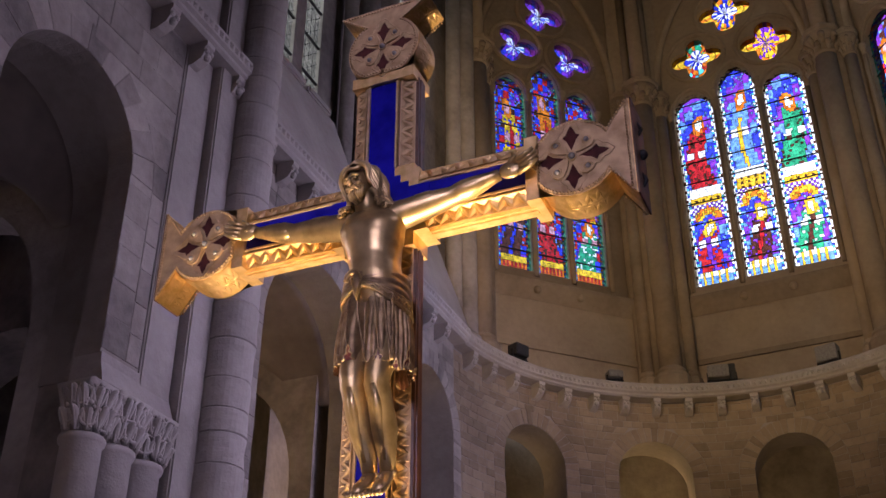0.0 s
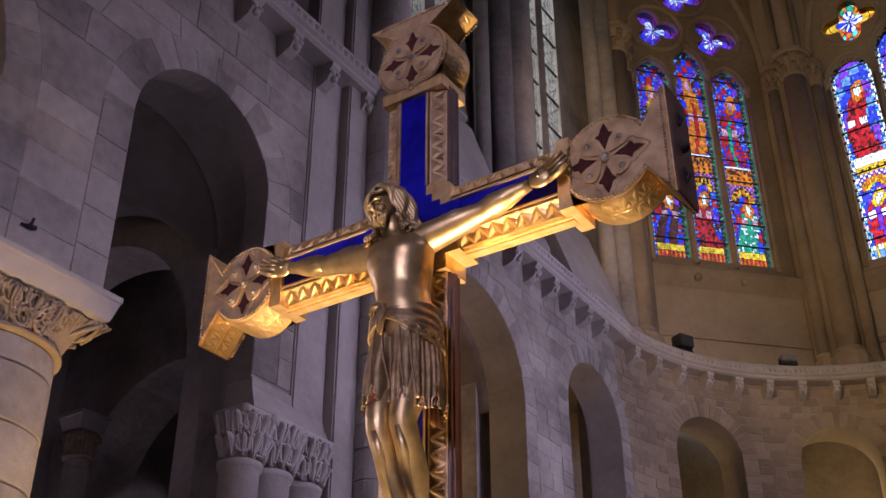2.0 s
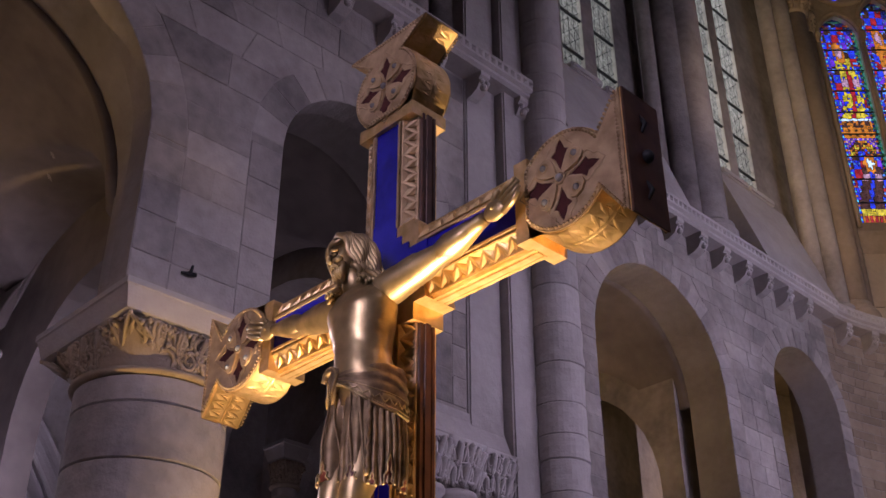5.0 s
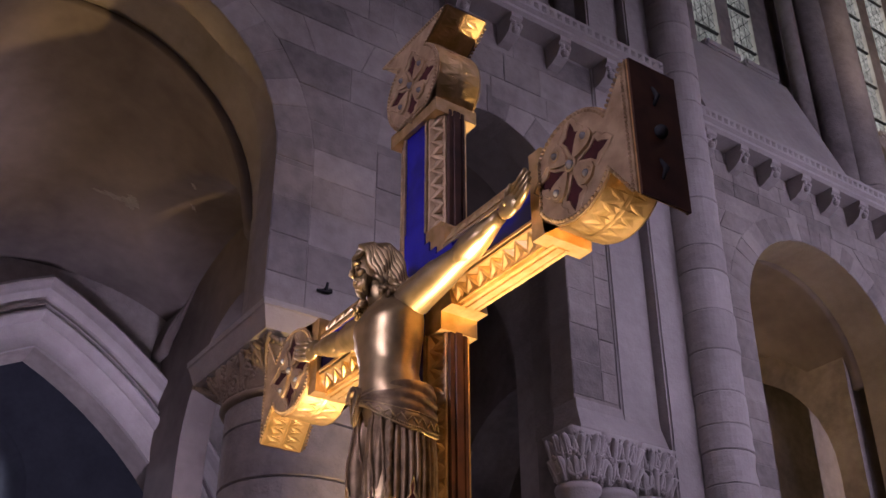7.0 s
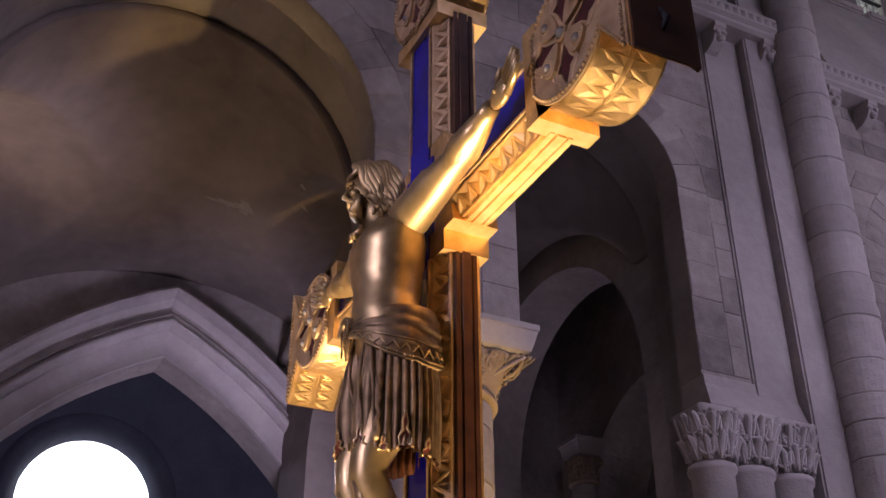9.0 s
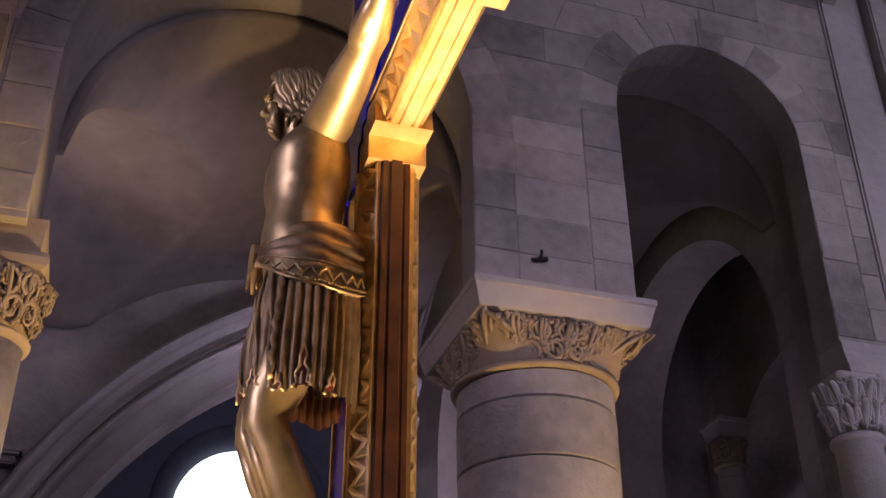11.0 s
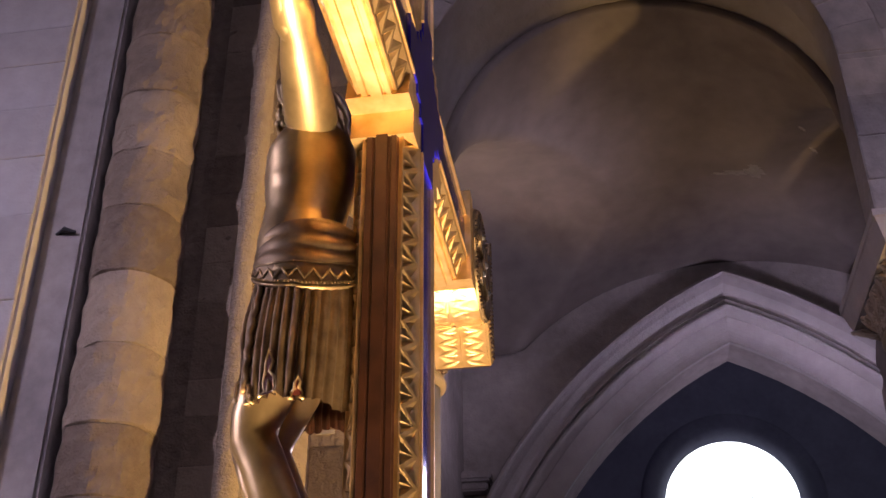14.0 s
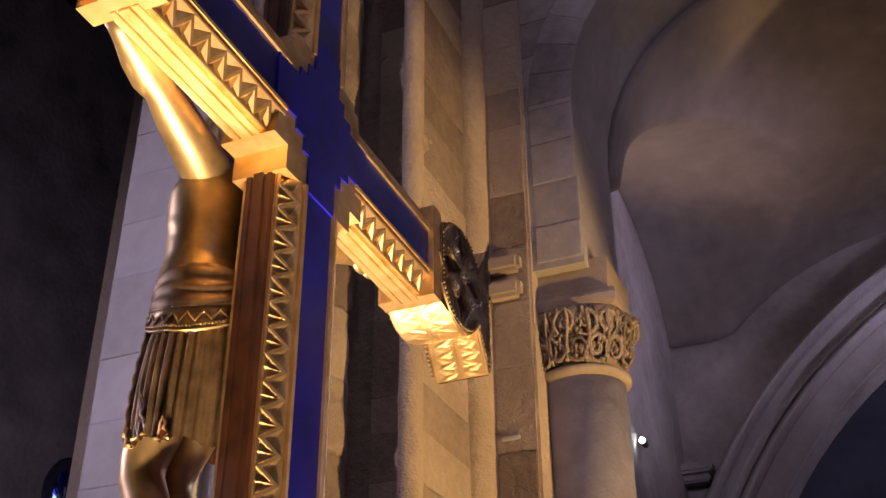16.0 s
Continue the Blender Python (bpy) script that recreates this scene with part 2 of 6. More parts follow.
def ball(bm, c, r, seg=10, rings=6, scale=(1, 1, 1)):
    m = Matrix.Translation(c) @ Matrix.Diagonal((r * scale[0], r * scale[1], r * scale[2], 1))
    bmesh.ops.create_uvsphere(bm, u_segments=seg, v_segments=rings, radius=1, matrix=m)


def arc(c, r, a0, a1, n):
    return [(c[0] + r * math.cos(radians(a0 + (a1 - a0) * i / n)), c[1] + r * math.sin(radians(a0 + (a1 - a0) * i / n))) for i in range(n + 1)]


def arch_wall(bm, base, s0, s1, z0, z1, depth, arches, step=0.5):
    """A thick wall along s with round-headed openings (centre, radius, springing)."""
    cuts = {s0, s1}
    for c, r, zc in arches:
        cuts |= {c - r * math.cos(math.pi * i / 20) for i in range(21)}
    cuts = sorted(x for x in cuts if s0 - 1e-6 <= x <= s1 + 1e-6)
    fine = []
    for a, b in zip(cuts, cuts[1:]):
        k = max(1, math.ceil((b - a) / step))
        fine += [a + (b - a) * i / k for i in range(k)]
    fine.append(cuts[-1])

    def low(x, mid):
        for c, r, zc in arches:
            if c - r < mid < c + r:
                return zc + math.sqrt(max(0, r * r - (x - c) ** 2))
        return z0
    for a, b in zip(fine, fine[1:]):
        m = (a + b) / 2
        la, lb = low(a, m), low(b, m)
        q = [base(a, la, 0), base(b, lb, 0), base(b, z1, 0), base(a, z1, 0)]
        r = [base(a, la, depth), base(b, lb, depth), base(b, z1, depth), base(a, z1, depth)]
        va, vb = [bm.verts.new(p) for p in q], [bm.verts.new(p) for p in r]
        bm.faces.new(va)
        bm.faces.new(vb[::-1])
        bm.faces.new((va[0], vb[0], vb[1], va[1]))
        bm.faces.new((va[2], vb[2], vb[3], va[3]))
    for c, r, zc in arches:
        for s in (c - r, c + r):
            if zc > z0 + 0.01:
                bm.faces.new([bm.verts.new(p) for p in (base(s, z0, 0), base(s, zc, 0), base(s, zc, depth), base(s, z0, depth))])
    for s in (s0, s1):
        bm.faces.new([bm.verts.new(p) for p in (base(s, z0, 0), base(s, z1, 0), base(s, z1, depth), base(s, z0, depth))])
    bmesh.ops.remove_doubles(bm, verts=bm.verts[:], dist=1e-4)


def block(bm, base, quad, proud, edge=0.008, back=-0.012):
    """One dressed stone: quad of (s, z), standing proud of the wall with a worn edge."""
    cs, cz = sum(p[0] for p in quad) / 4, sum(p[1] for p in quad) / 4
    rim = [bm.verts.new(base(s, z, -back * 0.5)) for s, z in quad]
    mid = [bm.verts.new(base(s, z, -proud * 0.55)) for s, z in quad]
    top = []
    for s, z in quad:
        ds, dz = cs - s, cz - z
        top.append(bm.verts.new(base(s + math.copysign(min(edge, abs(ds)), ds), z + math.copysign(min(edge, abs(dz)), dz), -proud)))
    for a, b in ((rim, mid), (mid, top)):
        for i in range(4):
            bm.faces.new((a[i], a[(i + 1) % 4], b[(i + 1) % 4], b[i]))
    bm.faces.new(top)


def free_spans(s0, s1, z, arches, ring):
    spans = [(s0, s1)]
    for c, r, zc in arches:
        rr = r + ring
        if z < zc:
            h = rr if ring else r
        elif z < zc + rr:
            h = math.sqrt(rr * rr - (z - zc) ** 2)
        else:
            continue
        out = []
        for a, b in spans:
            if c - h > a:
                out.append((a, min(b, c - h)))
            if c + h < b:
                out.append((max(a, c + h), b))
        spans = [q for q in out if q[1] - q[0] > 0.03]
    return spans


def masonry(s0, s1, z0, z1, course, length, arches, ring, rng, gap=0.004):
    """Quads of coursed stones round arches, and their voussoirs."""
    quads = []
    z = z0
    while z < z1 - 0.05:
        h = min(course * rng.uniform(0.85, 1.2), z1 - z)
        lo, hi = free_spans(s0, s1, z + 0.01, arches, ring), free_spans(s0, s1, z + h - 0.01, arches, ring)
        mid = free_spans(s0, s1, z + h / 2, arches, ring)
        for a, b in mid:
            ea = [q for q in lo if q[0] < b and q[1] > a]
            eb = [q for q in hi if q[0] < b and q[1] > a]
            la, lb = (ea[0][0], ea[0][1]) if len(ea) == 1 else (a, b)
            ha, hb = (eb[0][0], eb[0][1]) if len(eb) == 1 else (a, b)
            la, lb, ha, hb = [v if abs(v - w) < course else w for v, w in ((la, a), (lb, b), (ha, a), (hb, b))]
            n = max(1, round((b - a) / (length * rng.uniform(0.8, 1.2))))
            t = [0] + sorted((i + rng.uniform(-0.28, 0.28)) / n for i in range(1, n)) + [1]
            for u, v in zip(t, t[1:]):
                quads.append([(la + (lb - la) * u + gap, z + gap), (la + (lb - la) * v - gap, z + gap), (ha + (hb - ha) * v - gap, z + h - gap), (ha + (hb - ha) * u + gap, z + h - gap)])
        z += h
    for c, r, zc in arches:
        if not ring:
            continue
        zz = z0
        while zz < zc - 0.02:
            h = min(course * rng.uniform(0.9, 1.15), zc - zz)
            for sg in (-1, 1):
                a, b = sorted((c + sg * r, c + sg * (r + ring)))
                quads.append([(a + gap, zz + gap), (b - gap, zz + gap), (b - gap, zz + h - gap), (a + gap, zz + h - gap)])
            zz += h
        n = max(7, round(math.pi * (r + ring / 2) / (course * 0.85)))
        for i in range(n):
            a0, a1 = math.pi * i / n + gap / r, math.pi * (i + 1) / n - gap / r
            quads.append([(c + q * math.cos(a), zc + q * math.sin(a)) for q, a in ((r + 0.004, a0), (r + ring - gap, a0), (r + ring - gap, a1), (r + 0.004, a1))])
    return quads


def stones_as_parts(name, quads, base, mat, parent, rng, proud=(0.003, 0.014)):
    for q in quads:
        if min(p[0] for p in q) > max(p[0] for p in q) - 0.02:
            continue
        bm = bmesh.new()
        block(bm, base, q, rng.uniform(*proud))
        part(name, bm, mat, parent)


def stones_joined(name, quads, base, mat, parent, rng, proud=(0.004, 0.016)):
    bm = bmesh.new()
    for q in quads:
        block(bm, base, q, rng.uniform(*proud))
    ob = part(name, bm, mat, parent)
    ob["kind"] = "stuff"
    return ob


# ---------------------------------------------------------------- structure
APSE = (-2.1, 16.4)


def nave(s, z, d):
    return Vector((-6.7 - d, s, z))


def choir(s, z, d):
    return Vector((-7.0 - d, s, z))


def apse(s, z, d):
    a = s / 4.95
    return Vector((APSE[0] + (4.95 + d) * math.sin(a), APSE[1] + (4.95 + d) * math.cos(a), z))


def structure(name, bm, mat, label, category, smooth=False):
    return tagged(part(name, bm, mat, None, label, smooth), label, category, "", "structure")


bm = bmesh.new()
box(bm, -26, 6, -12, 30, -0.3, 0)
structure("floor", bm, FLOOR, "worn stone paving of the church floor", "floor")

ARCH_A, ARCH_B = (2.57, 1.62, 7.45), (6.48, 0.93, 7.97)
bm = bmesh.new()
arch_wall(bm, nave, 0.55, 8.75, 5.95, 10.3, 0.3, [ARCH_A, ARCH_B])
VAULT_A, VAULT_B = (2.72, 1.77, 7.45), (6.58, 1.25, 7.9)
arch_wall(bm, lambda s, z, d: nave(s, z, 0.3 + d), 0.55, 8.75, 5.95, 10.3, 0.8, [VAULT_A, VAULT_B])
wall_north = structure("wall_north", bm, MORTAR, "grey coursed limestone nave wall above round arches", "wall")

ARCH_C, ARCH_D = (11.96, 1.42, 7.85), (15.74, 0.95, 8.36)
bm = bmesh.new()
arch_wall(bm, choir, 9.0, 16.73, 0, 10.3, 0.6, [ARCH_C, ARCH_D])
wall_choir = structure("wall_choir", bm, MORTAR, "grey limestone choir wall with tall round arches", "wall")

APSE_ARCHES = [(radians(a) * 4.95, 0.74, 8.6) for a in (-58.5, -28.2, 2.6, 33, 63)]
bm = bmesh.new()
arch_wall(bm, apse, -radians(86) * 4.95, radians(90) * 4.95, 0, 10.3, 0.8, APSE_ARCHES, 0.3)
wall_apse = structure("wall_apse", bm, MORTAR, "curved apse wall of small stones with round arches", "wall")

# nave wall above the string course, set back behind the ledge
bm = bmesh.new()
box(bm, -8.2, -7.3, -3, 10.3, 10.3, 24)
structure("wall_upper", bm, STONE, "upper nave wall of smooth grey limestone", "wall")

# closing walls, vaults and roof
bm = bmesh.new()
box(bm, 2.6, 3.4, -12, 16.6, 0, 24)
structure("wall_south", bm, STONE, "plain limestone south wall", "wall")
bm = bmesh.new()
plate(bm, [[(-26, 0), (3.4, 0), (3.4, 24), (-26, 24)], arc((-14.15, 7.75), 0.62, 0, 360, 28)[:-1]], lambda u, v, d: Vector((u, -10 - d, v)), 0.8)
structure("wall_west", bm, STONE, "plain limestone west wall", "wall")
bm = bmesh.new()
box(bm, -8.2, 3.4, -10.8, 16.4, 24, 24.4)
spun(bm, APSE, [(6.3, 24), (6.3, 24.4)], 32)
structure("ceiling", bm, PLASTER, "plain high stone vault over the church", "ceiling")

bm = bmesh.new()
box(bm, -12.83, -8.2, -3.4, 30, 10.5, 10.8)
box(bm, -24.6, -12.83, 10, 30, 10.5, 10.8)
box(bm, -8.2, 3.4, 22.6, 30, 10.5, 10.8)
structure("ceiling_aisle", bm, PLASTER, "plain roof over aisle and ambulatory", "ceiling")
bm = bmesh.new()
arch_wall(bm, lambda s, z, d: Vector((APSE[0] + (4.95 + d) * math.sin(s / 4.95), APSE[1] + (4.95 + d) * math.cos(s / 4.95), z)), -radians(90) * 4.95, radians(90) * 4.95, 10.42, 10.56, 3.0, [], 0.4)
structure("ceiling_ambulatory", bm, PLASTER, "flat stone ledge and ambulatory roof behind the apse", "ceiling")
bm = bmesh.new()
arch_wall(bm, lambda s, z, d: Vector((APSE[0] + (8.2 + d) * math.sin(s / 8.2), APSE[1] + (8.2 + d) * math.cos(s / 8.2), z)), -radians(114) * 8.2, radians(90) * 8.2, 0, 10.5, 0.6, [], 0.6)
structure("wall_ambulatory", bm, STONE, "shadowed outer wall of the ambulatory", "wall")


def wall_box(name, x0, x1, y0, y1, z0, z1, mat, label):
    bm = bmesh.new()
    box(bm, x0, x1, y0, y1, z0, z1)
    return structure(name, bm, mat, label, "wall")


wall_box("wall_aisle_east", -24.6, -7.9, 24.6, 25.2, 0, 10.5, STONE, "far end wall of the aisle")
# transept walls and vault carry their shade as near-black colour
wall_box("wall_transept", -17.0, -16.4, -10.0, -0.2, 0, 24, SHADE_STONE, "unlit transept end wall")
wall_box("wall_transept_east", -16.4, -8.2, -3.4, -3.0, 10.5, 24, SHADE_STONE, "unlit transept side wall")
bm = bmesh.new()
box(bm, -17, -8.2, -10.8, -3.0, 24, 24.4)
structure("ceiling_transept", bm, SHADE_STONE, "unlit transept vault", "ceiling")
bm = bmesh.new()
arch_wall(bm, lambda s, z, d: Vector((-9.2 - d, s, z)), 9.6, 14.3, 0, 10.4, 0.5, [(11.6, 1.2, 5.6)])
structure("wall_inner", bm, STONE, "inner ambulatory wall with a dark low arch", "wall")

# ---- aisle: groin vault, outer wall with a pointed arch, dark chapel with a round window
def vault_z(x, y, bay):
    c, r, zc = bay
    a = zc + math.sqrt(max(0.0, r * r - (y - c) ** 2))
    b = 6.75 + math.sqrt(max(0.0, 2.28 ** 2 - (x + 10.05) ** 2))
    return max(a, b)


def vault(name, bay, label, reach=0.0):
    bm = bmesh.new()
    c, r, zc = bay
    nx, ny = 44, 40
    xs = [-12.33 + (4.56 + reach) * i / nx for i in range(nx + 1)]
    ys = [c - r * math.cos(math.pi * j / ny) for j in range(ny + 1)]
    g = [[bm.verts.new((x, y, vault_z(x, y, bay))) for y in ys] for x in xs]
    for i in range(nx):
        for j in range(ny):
            bm.faces.new((g[i][j], g[i + 1][j], g[i + 1][j + 1], g[i][j + 1]))
    ob = structure(name, bm, PLASTER, label, "vault", True)
    m = ob.modifiers.new("thick", "SOLIDIFY")
    m.thickness, m.offset = 0.12, 1
    return ob


def skew_vault(x, t):
    """Main aisle bay: a ruled vault that widens from the nave arch to the chapel arch; t runs 0..1 over the span."""
    f = (-7.8 - x) / 4.53
    c, r, zc, h = 2.72 + 1.08 * f, 1.77 + 1.53 * f, 7.45 - 1.25 * f, 1.80 + 0.95 * f
    return Vector((x, c - r * math.cos(math.pi * t), zc + h * math.sin(math.pi * t)))


bm = bmesh.new()
nx, ny = 110, 120
vv = []
for i in range(nx + 1):
    x = -7.78 - 4.56 * i / nx
    f = (-7.8 - x) / 4.53
    c, r = 2.72 + 1.08 * f, 1.77 + 1.53 * f
    cell = 7.45 + 1.5 * math.sqrt(max(0.0, 1 - ((x + 10.2) / 2.2) ** 2))
    row = []
    for j in range(ny + 1):
        y = 0.48 + 4.92 * j / ny
        q = (y - c) / r
        z = skew_vault(x, math.acos(-q) / math.pi).z if abs(q) < 1 else 0.0
        row.append(bm.verts.new((x, y, max(z, cell))))
    vv.append(row)
for i in range(nx):
    for j in range(ny):
        bm.faces.new((vv[i][j], vv[i + 1][j], vv[i + 1][j + 1], vv[i][j + 1]))
ob = structure("vault_1", bm, PLASTER, "smoke-darkened plaster groin vault of the aisle", "vault", True)
m = ob.modifiers.new("thick", "SOLIDIFY")
m.thickness, m.offset = 0.1, 1
vault("vault_2", VAULT_B, "smoke-darkened plaster groin vault of the aisle")
vault("vault_3", ARCH_C, "smoke-darkened plaster vault of the ambulatory", 0.165)


def cross_arch(y0, y1, name, r=1.9, spring=6.75):
    """Transverse arch over the aisle between two bays."""
    bm = bmesh.new()
    arch_wall(bm, lambda s, z, d: Vector((s, y0 + d, z)), -12.33, -7.78, 0, 10.4, y1 - y0, [(-10.05, r, spring)])
    return structure(name, bm, STONE, "plain transverse arch across the aisle", "arch")


bm = bmesh.new()
arch_wall(bm, lambda s, z, d: Vector((s, 5.36 + d, z)), -12.33, -7.8, 0, 10.4, 0.35, [(-9.75, 1.6, 6.3)])
structure("arch_1", bm, PLASTER, "smoke-darkened transverse arch across the aisle", "arch")
wall_box("wall_aisle_west", -12.33, -7.8, -0.6, 0.5, 0, 10.4, STONE, "plain aisle end wall")
cross_arch(7.89, 8.6, "arch_2")
cross_arch(9.5, 10.4, "arch_3", 1.7, 6.1)
cross_arch(13.3, 14.3, "arch_4")


def ogive(y, zs, a, rise, n=18):
    """Pointed arch outline from left springing over the apex to the right one."""
    c = (rise * rise - a * a) / (2 * a)
    rad = a + c
    t = math.acos(c / rad)
    right = [(y - c + rad * math.cos(t * i / n), zs + rad * math.sin(t * i / n)) for i in range(n + 1)]
    left = [(2 * y - q, z) for q, z in right]
    return left[:-1] + right[::-1]


def outer(u, v, d):
    return Vector((-12.33 - d, u, v))


inner = ogive(3.76, 3.0, 3.0, 4.72)
bm = bmesh.new()
outline = [(-4, 0), (inner[0][0], 0)] + inner + [(inner[-1][0], 0), (14, 0), (14, 10.4), (-4, 10.4)]
plate(bm, [outline], outer, 0.5)
wall_aisle = structure("wall_aisle", bm, STONE, "outer aisle wall pierced by a pointed arch", "wall")
# moulded orders of the pointed arch
moulding = thing("arch_moulding", "grey moulded stone surround of the pointed chapel arch", "arch moulding", kind="structure")
for name, grow0, grow1, x0, x1, rr in (("outer_roll", 0.72, 0.92, 0.34, 0.0, 0.1), ("outer_hollow", 0.50, 0.72, 0.22, 0.0, 0.0), ("inner_roll", 0.34, 0.50, 0.24, 0.0, 0.08), ("inner_chamfer", 0.0, 0.34, 0.07, 0.0, 0.0)):
    bm = bmesh.new()
    a = ogive(3.76, 3.0, 3.0 + grow0 * 0.8, 4.72 + grow0)
    b = ogive(3.76, 3.0, 3.0 + grow1 * 0.8, 4.72 + grow1)
    prev = None
    for p, q in zip(a, b):
        prof = []
        for k in range(7):
            f = k / 6
            bulge = x0 * (0.55 + 0.45 * math.sin(math.pi * f)) if rr else x0 * (1 - 0.55 * math.sin(math.pi * f))
            if k in (0, 6):
                bulge = min(bulge, x0 * 0.5) if rr else bulge
            prof.append(bm.verts.new((-12.33 + bulge, p[0] + (q[0] - p[0]) * f, p[1] + (q[1] - p[1]) * f)))
        prof = [bm.verts.new((-12.34, p[0], p[1]))] + prof + [bm.verts.new((-12.34, q[0], q[1]))]
        if prev:
            for i in range(len(prof) - 1):
                bm.faces.new((prev[i], prev[i + 1], prof[i + 1], prof[i]))
        prev = prof
    part(name, bm, STONE_PALE, moulding, smooth=False)
# impost shelf by the arch foot
bm = bmesh.new()
box(bm, -12.33, -12.05, -0.3, 0.85, 6.12, 6.24, 0.03)
box(bm, -12.33, -12.12, -0.25, 0.8, 6.02, 6.12, 0.02)
structure("trim_impost", bm, STONE, "plain stone impost shelf on the aisle wall", "impost")
# edge of the plaster where the vault meets the outer wall
bm = bmesh.new()
for i in range(16):
    y = 2.9 + 2.6 * i / 16
    box(bm, -12.32, -12.25, y, y + 2.62 / 16, 8.92 - 0.008 * i, 8.95 - 0.008 * i)
structure("trim_cornice", bm, STONE_PALE, "thin pale plaster edge above the pointed arch", "trim")

# chapel beyond the pointed arch; walls, vault and window ring have shade as colour
wall_box("wall_chapel_west", -24, -12.83, -1.5, -0.9, 0, 14, SHADE_STONE, "unlit chapel side wall")
wall_box("wall_chapel_east", -24, -12.83, 9.4, 10, 0, 14, SHADE_STONE, "unlit chapel side wall")
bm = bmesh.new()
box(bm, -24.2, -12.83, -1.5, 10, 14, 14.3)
structure("ceiling_chapel", bm, SHADE_STONE, "unlit chapel vault", "ceiling")
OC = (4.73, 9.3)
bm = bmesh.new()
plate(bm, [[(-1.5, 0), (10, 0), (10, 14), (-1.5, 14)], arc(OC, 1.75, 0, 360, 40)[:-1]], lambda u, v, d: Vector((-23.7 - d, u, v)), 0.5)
structure("wall_chapel", bm, SHADE_STONE, "unlit chapel end wall with a round window", "wall")
oculus = thing("window_oculus", "round clear leaded window glowing with daylight", "window", kind="structure")
bm = bmesh.new()
prev = None
for a in range(49):
    t = 2 * math.pi * a / 48
    ring = [bm.verts.new((x, OC[0] + r * math.cos(t), OC[1] + r * math.sin(t))) for r, x in ((1.95, -23.68), (1.92, -23.58), (1.75, -23.56), (1.43, -23.95), (1.43, -24.05))]
    if prev:
        for i in range(4):
            bm.faces.new((prev[i], prev[i + 1], ring[i + 1], ring[i]))
    prev = ring
part("frame", bm, SHADE_STONE, oculus, "splayed stone ring", True)
bm = bmesh.new()
bm.faces.new([bm.verts.new((-24.0, *p)) for p in arc(OC, 1.44, 0, 360, 48)[:-1]])
part("pane", bm, GLASS["white"], oculus).visible_shadow = False
m_sky, n_sky, l_sky, p_sky = material("bright hazy sky")
p_sky.inputs["Emission Color"].default_value, p_sky.inputs["Emission Strength"].default_value = (0.92, 0.96, 1.0, 1), 3.0
bm = bmesh.new()
bm.faces.new([bm.verts.new((-25.5, *p)) for p in arc(OC, 3.2, 0, 360, 32)[:-1]])
structure("backdrop_sky", bm, m_sky, "plain bright sky outside the round window", "sky")
bm = bmesh.new()
for k in range(-1, 2):
    box(bm, -24.0, -23.97, OC[0] - 0.28 + 0.7 * k, OC[0] - 0.265 + 0.7 * k, OC[1] - 1.3, OC[1] + 1.3)
    box(bm, -24.0, -23.97, OC[0] - 1.3, OC[0] + 1.3, OC[1] - 0.5 + 0.62 * k, OC[1] - 0.488 + 0.62 * k)
part("glazing_bar", bm, LEAD, oculus)

# plaster loss on the vault
bm = bmesh.new()
rng = random.Random(5)
PATCHES = ((-10.38, 0.588, 0.10, 0.014), (-10.42, 0.565, 0.05, 0.016), (-10.45, 0.545, 0.03, 0.014), (-10.28, 0.592, 0.05, 0.010), (-9.3, 0.70, 0.03, 0.006), (-9.65, 0.70, 0.04, 0.006))
for cx, ct, rx, rt in PATCHES:
    pts = []
    for k in range(18):
        a = 2 * math.pi * k / 18
        f = rng.uniform(0.6, 1.25)
        p = skew_vault(cx + rx * f * math.cos(a), ct + rt * f * math.sin(a))
        pts.append(bm.verts.new((p.x, p.y, p.z - 0.112)))
    bm.faces.new(pts)
structure("trim_plaster_patch", bm, PLASTER_OLD, "pale patch of flaked plaster on the vault", "patch")


